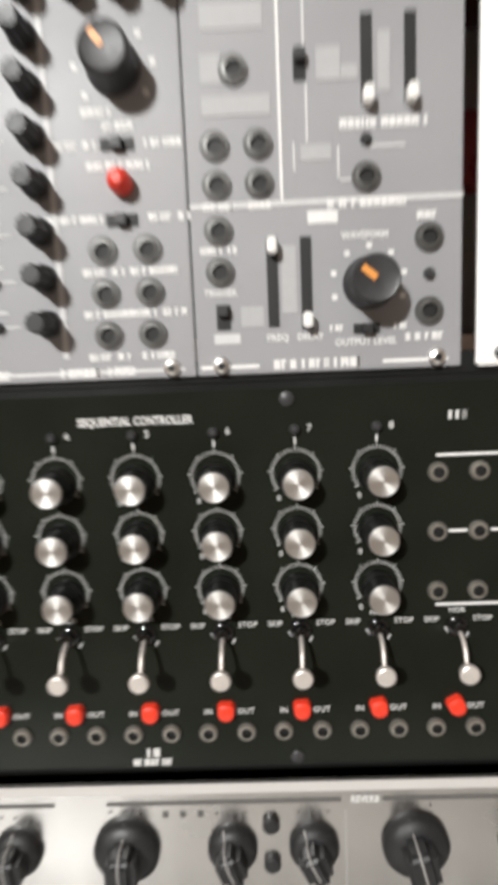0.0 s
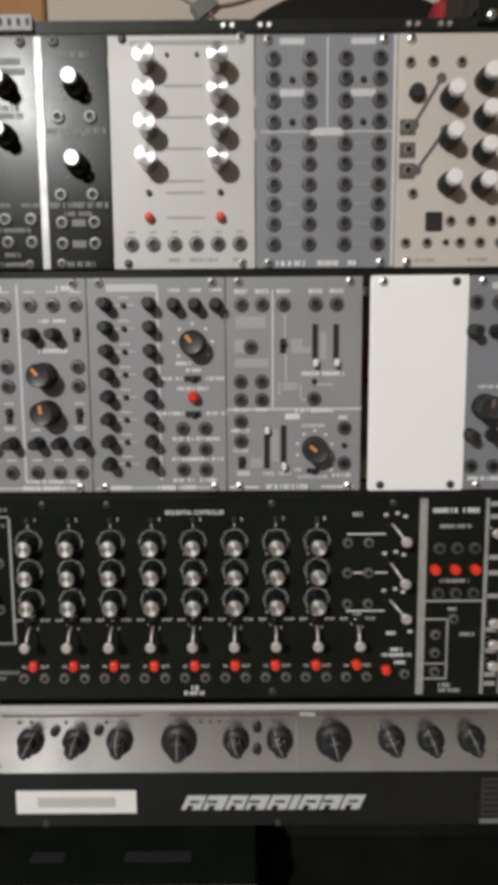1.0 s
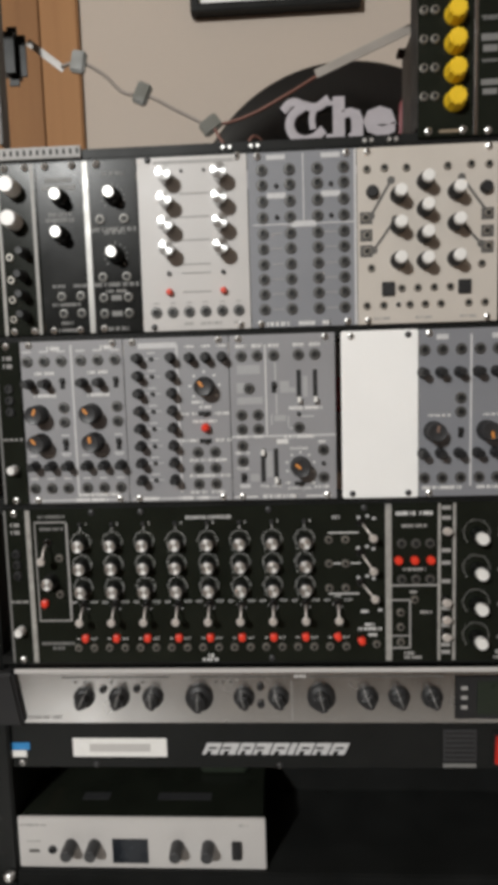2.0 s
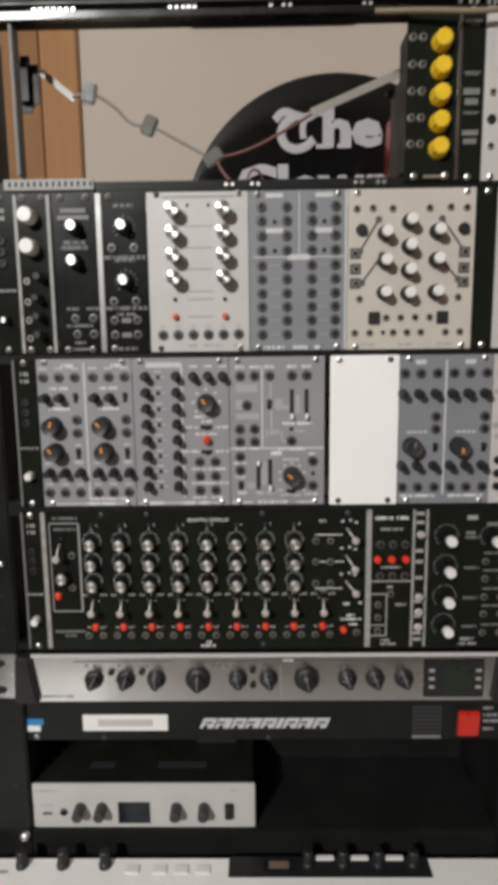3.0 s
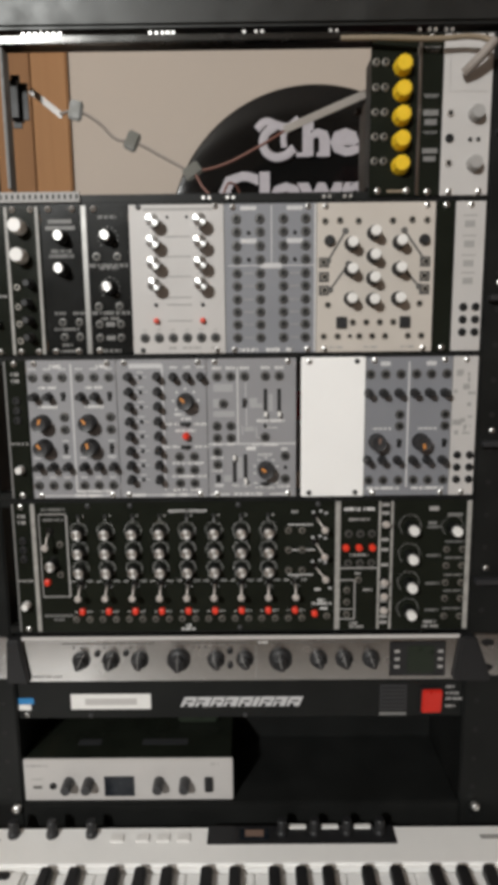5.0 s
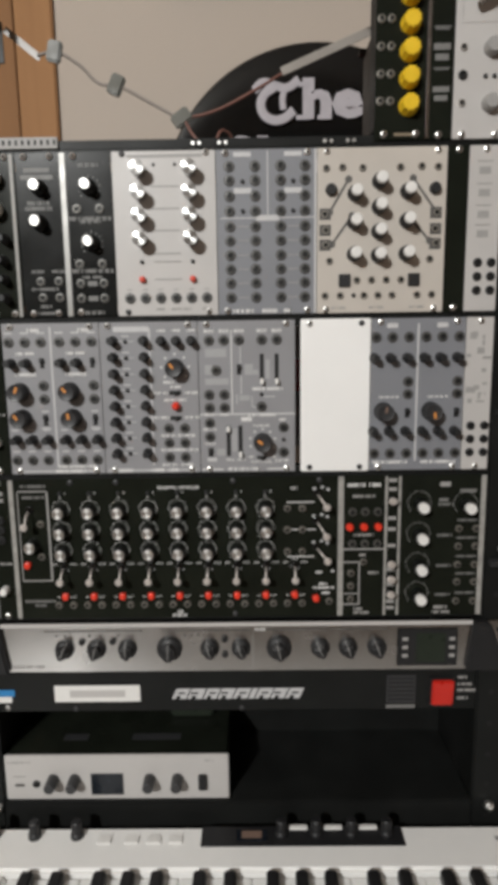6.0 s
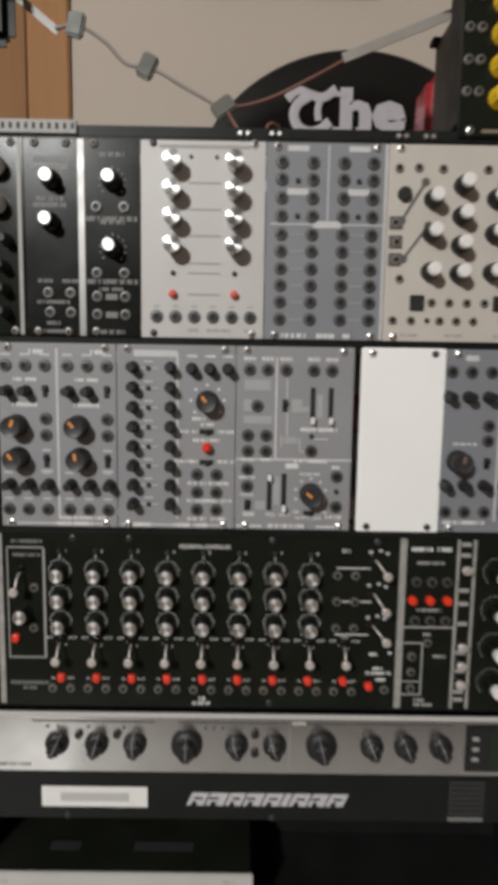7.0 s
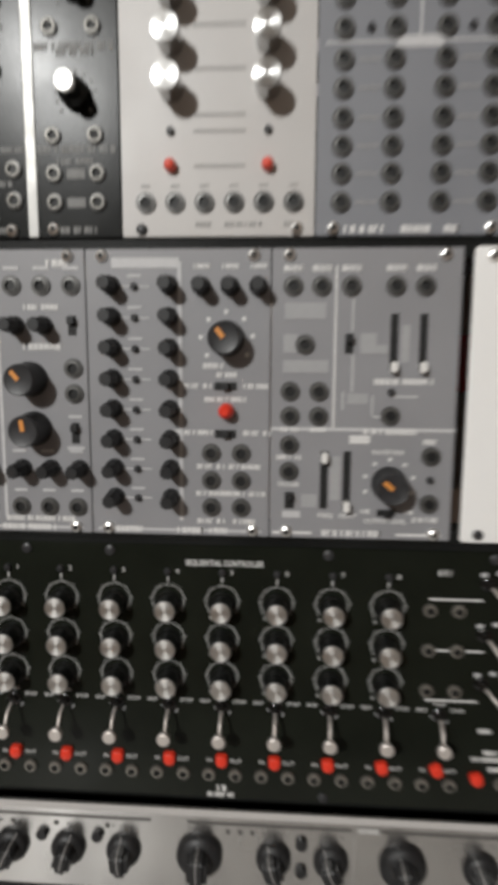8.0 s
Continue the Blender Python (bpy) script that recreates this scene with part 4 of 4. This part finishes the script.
bx("edge_strip", m, 237.0, -0.5, Z4 + 0.3, 241.4, 1.0, Z4 + 128, DULL, 0.2)

# ---- silver rack processor ----
su = thing("rack_processor", 27, 60, 965.6, "silver rack effects processor with black pointer knobs and small display", "rack unit", "rack units")
bx("front_panel", su, -190, -4, 966, 234, 2, 1013.4, SILVER, 0.8)
bx("chassis", su, -200, 2, 967, 245, 100, 1011, FRAMEB, 0.5)
bx("top_trim", su, -190, -4.6, 1009.4, 234, -4, 1013, PALE, 0.1)
for x0, x1 in ((-151, -62), (-44, 36), (50, 158)):
    bar(su, (x0 + x1) / 2, 1005.8, x1 - x0, 1.3, INKD, y=-4)
def end_cap(p, corners):
    """A black moulded end, wider at its foot, with a rounded face."""
    bm = bmesh.new()
    cx = sum(c[0] for c in corners) / 4
    back = [bm.verts.new(((x - cx) / 1000, 0.006, (z - 989) / 1000)) for x, z in corners]
    front = [bm.verts.new(((x - cx) / 1000, -0.006, (z - 989) / 1000)) for x, z in corners]
    for i in range(4):
        bm.faces.new((back[i], back[(i + 1) % 4], front[(i + 1) % 4], front[i]))
    bm.faces.new(front)
    bm.faces.new(back[::-1])
    bmesh.ops.recalc_face_normals(bm, faces=bm.faces[:])
    bmesh.ops.bevel(bm, geom=bm.edges[:], offset=0.0022, segments=3, affect="EDGES", clamp_overlap=True)
    part("end_cap", finish("end_cap", bm, [KNOBB]), p, cx, -4, 989, "black plastic end cap")


end_cap(su, [(-206, 966.5), (-183, 966.5), (-190, 1012), (-203, 1012)])
end_cap(su, [(228, 966.5), (266, 966.5), (249, 1012), (234, 1012)])
for xa, x1, hx in ((-234, -205, -222), (249, 290, 263)):
    bx("rack_ear", su, xa, 0, 967, x1, 2.8, 1011, SILVER, 0.8)
    for z in (976, 1002):
        part("ear_slot", lathe("ear_slot", [(4.6, 0, 0), (4.6, 0.4, 0)], [HOLE], seg=18), su, hx, 0, z, scale=(1.4, 1, 0.8))
for x, me, turn in ((-133, KRACK, 25), (-104, KRACK, 15), (-76, KRACK, -5), (-38, KRACKB, 0), (-1.5, KRACK, -20), (26.5, KRACK, -25), (61, KRACKB, -14), (98, KRACK, -25), (123, KRACK, -20), (149, KRACK, -20)):
    k_ = part("pointer_knob", me, su, x, -4, 988.6, ry=turn, scale=(1.05, 0.76, 1.05))
    # a pale line from the skirt's rim along the grip to its face
    gw, gd, gh, rim = (8.4, 16.6, 11.0, 8.0) if me is KRACK else (9.6, 18.6, 13.5, 10.6)
    g_ = new("grip", boxm("grip", gw, gd, gh, KNOBB, 2.2, 3))
    g_.parent, g_.location = k_, (0, -gd / 2000, 0)
    p_ = new("pointer_line", curve_mesh("pointer_line", [(0, -3.0, rim), (0, -5.4, gh / 2 + 1.2), (0, -gd + 2.4, gh / 2 + 0.1), (0, -gd - 0.1, gh / 2 - 2.4), (0, -gd - 0.1, -gh / 2 + 3)], 0.30, INKF))
    p_.parent = k_
    for i in range(3):
        bar(su, x - 5 + i * 5, 1001.5 if me is KRACK else 1003, 0.8, 0.8, INKD, y=-4)
for x, z in ((-117, 995.5), (-89, 996), (12, 997.5), (12, 982.5)):
    part("push_button", lathe("push_button", [(2.9, 0, 0), (2.9, 2.0, 0), (2.4, 2.6, 0)], [KNOBB], seg=18), su, x, -4, z)
for x in (-24, -18, -12, -140, -132, -110, -84):
    bar(su, x, 1001.5, 2.0, 2.2, INKD, y=-4)
text(su, "REVERB", 44, 1006.0, 2.4, INKW, y=-4.3, width=9.5, bold=0.08)
bar(su, 37.3, 985, 0.5, 34, INKF, y=-4)
bar(su, -167, 971.5, 28, 2.2, INKF, y=-4)
bx("display_surround", su, 167, -5, 970, 221, -4, 1006, KNOBB, 0.8)
bx("display", su, 184, -5.5, 974, 210, -5, 1002, LCDG, 0.2, "small green grey display")
for x in (174, 216):
    for z in (980, 988, 996):
        bar(su, x, z, 5, 3.0, INKF, y=-5)

# ---- power unit ----
def slant(w, h, m=INKG):
    """A thin leaning bar."""
    me = boxm("logo_shape", w, 0.4, h, m).copy()
    for v in me.vertices:
        v.co.x += v.co.z * 0.45
    return me


pu = thing("power_unit", 27, 60, 919, "black rack power unit with a red rocker switch", "rack unit", "rack units")
bx("front_panel", pu, -234, 8, 919, 290, 11, 964.5, FRAMEB, 0.8)
bx("chassis", pu, -200, 11, 921, 245, 100, 963, FRAMEB, 0.5)
bx("name_label", pu, -149.5, 7.6, 929, -69, 8, 945.5, CAPW, 0.1, "white adhesive label")
bar(pu, -109, 937.2, 52, 7, PALE, y=7.6)
x = -37.0
for k, w in enumerate((13, 13.5, 12, 13, 13, 5, 13, 12.5, 13)):
    sx = x + w / 2
    part("logo_shape", slant(w, 10.2), pu, sx, 7.7, 936.4)
    if w > 6:
        part("logo_slit", slant(w * 0.5, 1.7, FRAMEB), pu, sx - 0.2 * w * (k % 2) + 0.5, 7.5, 937.2)
        part("logo_slit", slant(w * 0.3, 3.2, FRAMEB), pu, sx - 0.1 * w - 1.6, 7.5, 932.9)
    x += w + 1.4
bx("vent", pu, 161, 7, 926, 188, 8, 954, KNOBG, 0.3)
for k in range(6):
    bar(pu, 174.5, 929.5 + k * 4.2, 24, 1.2, HOLE, y=7)
bar(pu, 174.5, 922, 27, 3.4, INKDIM, y=8)
rs = bx("rocker_switch", pu, 201, 5, 924, 223, 8, 952, KNOBB, 0.6)
rk = new("rocker", boxm("rocker", 19.5, 5, 25.5, REDSW, 1.2))
rk.parent, rk.location, rk.rotation_euler = rs, (0, -0.0026, 0), (radians(7), 0, 0)
rk["label"] = "red rocker"
for z, w in ((951, 9), (944, 14), (938, 18), (930, 10)):
    bar(pu, 227 + w / 2, z, w, 2.2, INKF, y=8)
bx("sticker", pu, -224, 7.5, 935, -187, 8, 941.5, BLUE, 0.1, "blue sticker")
bx("sticker", pu, -222, 7.5, 928.5, -190, 8, 934.5, CAPW, 0.1, "white sticker")
for x, z in ((-219, 923.5), (-194, 923.5), (26, 921.5), (-130, 922), (263, 940)):
    screw(pu, x, z, 8.0, SCREW if abs(x) > 190 else SCREWD)

# ---- half-width interface on the shelf ----
hi = thing("audio_interface", -94.5, 60, 827, "small silver audio interface with dark knobs on a shelf", "audio interface")
bx("front_panel", hi, -201.5, 5, 828.5, 12.5, 8, 875, PALE, 0.8)
bx("body", hi, -200, 8, 827.5, 11, 92, 874, BLACK, 1.0)
for x in (-155.5, -135, -63, -36.5):
    part("dark_knob", lathe("interface_knob", [(5.6, 0, 0), (5.4, 9.0, 0), (5.0, 14.0, 0), (4.4, 14.6, 0)], [KNOBG], seg=24), hi, x, 5, 850)
part("jack_socket", JACKK, hi, -172, 5, 845.5)
bar(hi, -188, 844, 9, 3.0, INKD, y=5)
bar(hi, -188, 853, 12, 1.0, INKF, y=5)
bar(hi, -188, 868, 22, 1.6, INKF, y=5)
bx("screen", hi, -119.5, 4.4, 833.5, -88.5, 5, 856, LCD, 0.2, "dark glass screen")
bx("power_button", hi, -16.5, 1.5, 839, -8.5, 5, 855, KNOBB, 0.8)
bar(hi, -6, 869, 8, 2.0, INKF, y=5)
for x, w in ((-140, 24), (-60, 48)):
    part("lid_print", boxm("lid_print", w, 9, 0.3, KNOBG), hi, x, 34, 874.2)
jb = thing("junction_box", -20, 78, 874, "small dull green junction box inside the rack", "box")
bx("body", jb, -50, 66, 874.2, -6, 90, 900, LCDG, 2)

# ---- desk and keyboard ----
dk = thing("desk", 27, -200, 0, "dark wooden desk under the rack and keyboard", "desk")
bx("desk_top", dk, -800, -520, 722, 850, 375, 750, DESKM, 3)
for x in (-770, 800):
    for y in (-500, 330):
        bx("leg", dk, x - 25, y - 25, 0, x + 25, y + 25, 722, DESKM, 2)

kb = thing("controller_keyboard", 40, -150, 750, "white controller keyboard with black keys, knobs and dark display strip", "keyboard")
bx("body", kb, -330, -330, 752, 420, -14, 800, KEYW, 4)
bx("top_panel", kb, -330, -62, 798, 420, -14, 815, KEYW, 3)
bx("control_strip", kb, -12, -38, 814.8, 172, -15.5, 816.2, KNOBB, 0.5, "dark display strip")
bx("screen", kb, 20, -33, 816, 48, -20, 816.8, LCD, 0.2)
bar_k = boxm("screen_glow", 18, 8, 0.3, BROWNJ)
part("screen_picture", bar_k, kb, 34, -26, 817)
KENC = lathe("encoder", [(6.0, 0, 0), (5.8, 4.0, 0), (5.0, 5.0, 0), (4.6, 15.0, 0), (3.8, 16.0, 0)], [KNOBB], seg=24)
for x in (-203, -165, -126, 61, 93, 125, 157):
    part("encoder", KENC, kb, x, -25, 815, rx=-90)
for x in (-100, -75, -55, -35):
    part("pad_button", boxm("pad_button", 13, 9, 2, CAPW, 0.6), kb, x, -30, 815.6)
for x in (77, 109, 141):
    part("white_button", boxm("white_button", 17, 5, 2.5, CAPW, 0.6), kb, x, -18, 816.6)
part("maker_mark", boxm("maker_mark", 36, 5, 0.4, INKF), kb, 272, -30, 815.2)
for x, w in ((-226, 12), (-222, 16)):
    part("side_mark", boxm("side_mark", w, 3, 0.4, INKF), kb, x, -40 + (x + 226) * 2, 815.2)
wk = boxm("white_key", 20.3, 140, 20, KEYW, 1.0)
bk = boxm("black_key", 10.5, 90, 14, KNOBB, 1.5)
# slim keys in octaves from C; the black ones stand off the joints as on any piano
SHIFT = {0: -2.5, 1: 2.5, 3: -3.5, 4: 0.0, 5: 3.5}
for i in range(28):
    x = -175.5 + i * 21.0
    part("white_key", wk, kb, x + 10.5, -134, 799)
    if i % 7 in SHIFT:
        part("black_key", bk, kb, x + 21.0 + SHIFT[i % 7], -110, 812)
bx("side_block", kb, -330, -330, 798, -177, -62, 812, KEYW, 3)
for x, y in ((-199, -70), (-199, -92)):
    part("octave_button", boxm("octave_button", 17, 7, 4, KNOBB, 1.2), kb, x, y, 813)

# ---- room lamp fitting ----
cl = thing("ceiling_lamp", -930, -2200, 2310, "pendant ceiling lamp with a white shade", "lamp")
part("mount", lathe("lamp_mount", [(60, 0, 0), (60, 18, 0), (40, 22, 0)], [CAPW], seg=32), cl, -930, -2200, 2499, rx=90)
part("rod", lathe("lamp_rod", [(6, 0, 0), (6, 100, 0)], [STEEL], seg=12), cl, -930, -2200, 2480, rx=90)
part("shade", lathe("lamp_shade", [(20, 0, 0), (60, 6, 0), (105, 24, 0), (120, 44, 0), (117, 44, 0), (100, 26, 0), (56, 10, 0)], [CAPW], seg=40), cl, -930, -2200, 2388, "white enamel shade", rx=90)
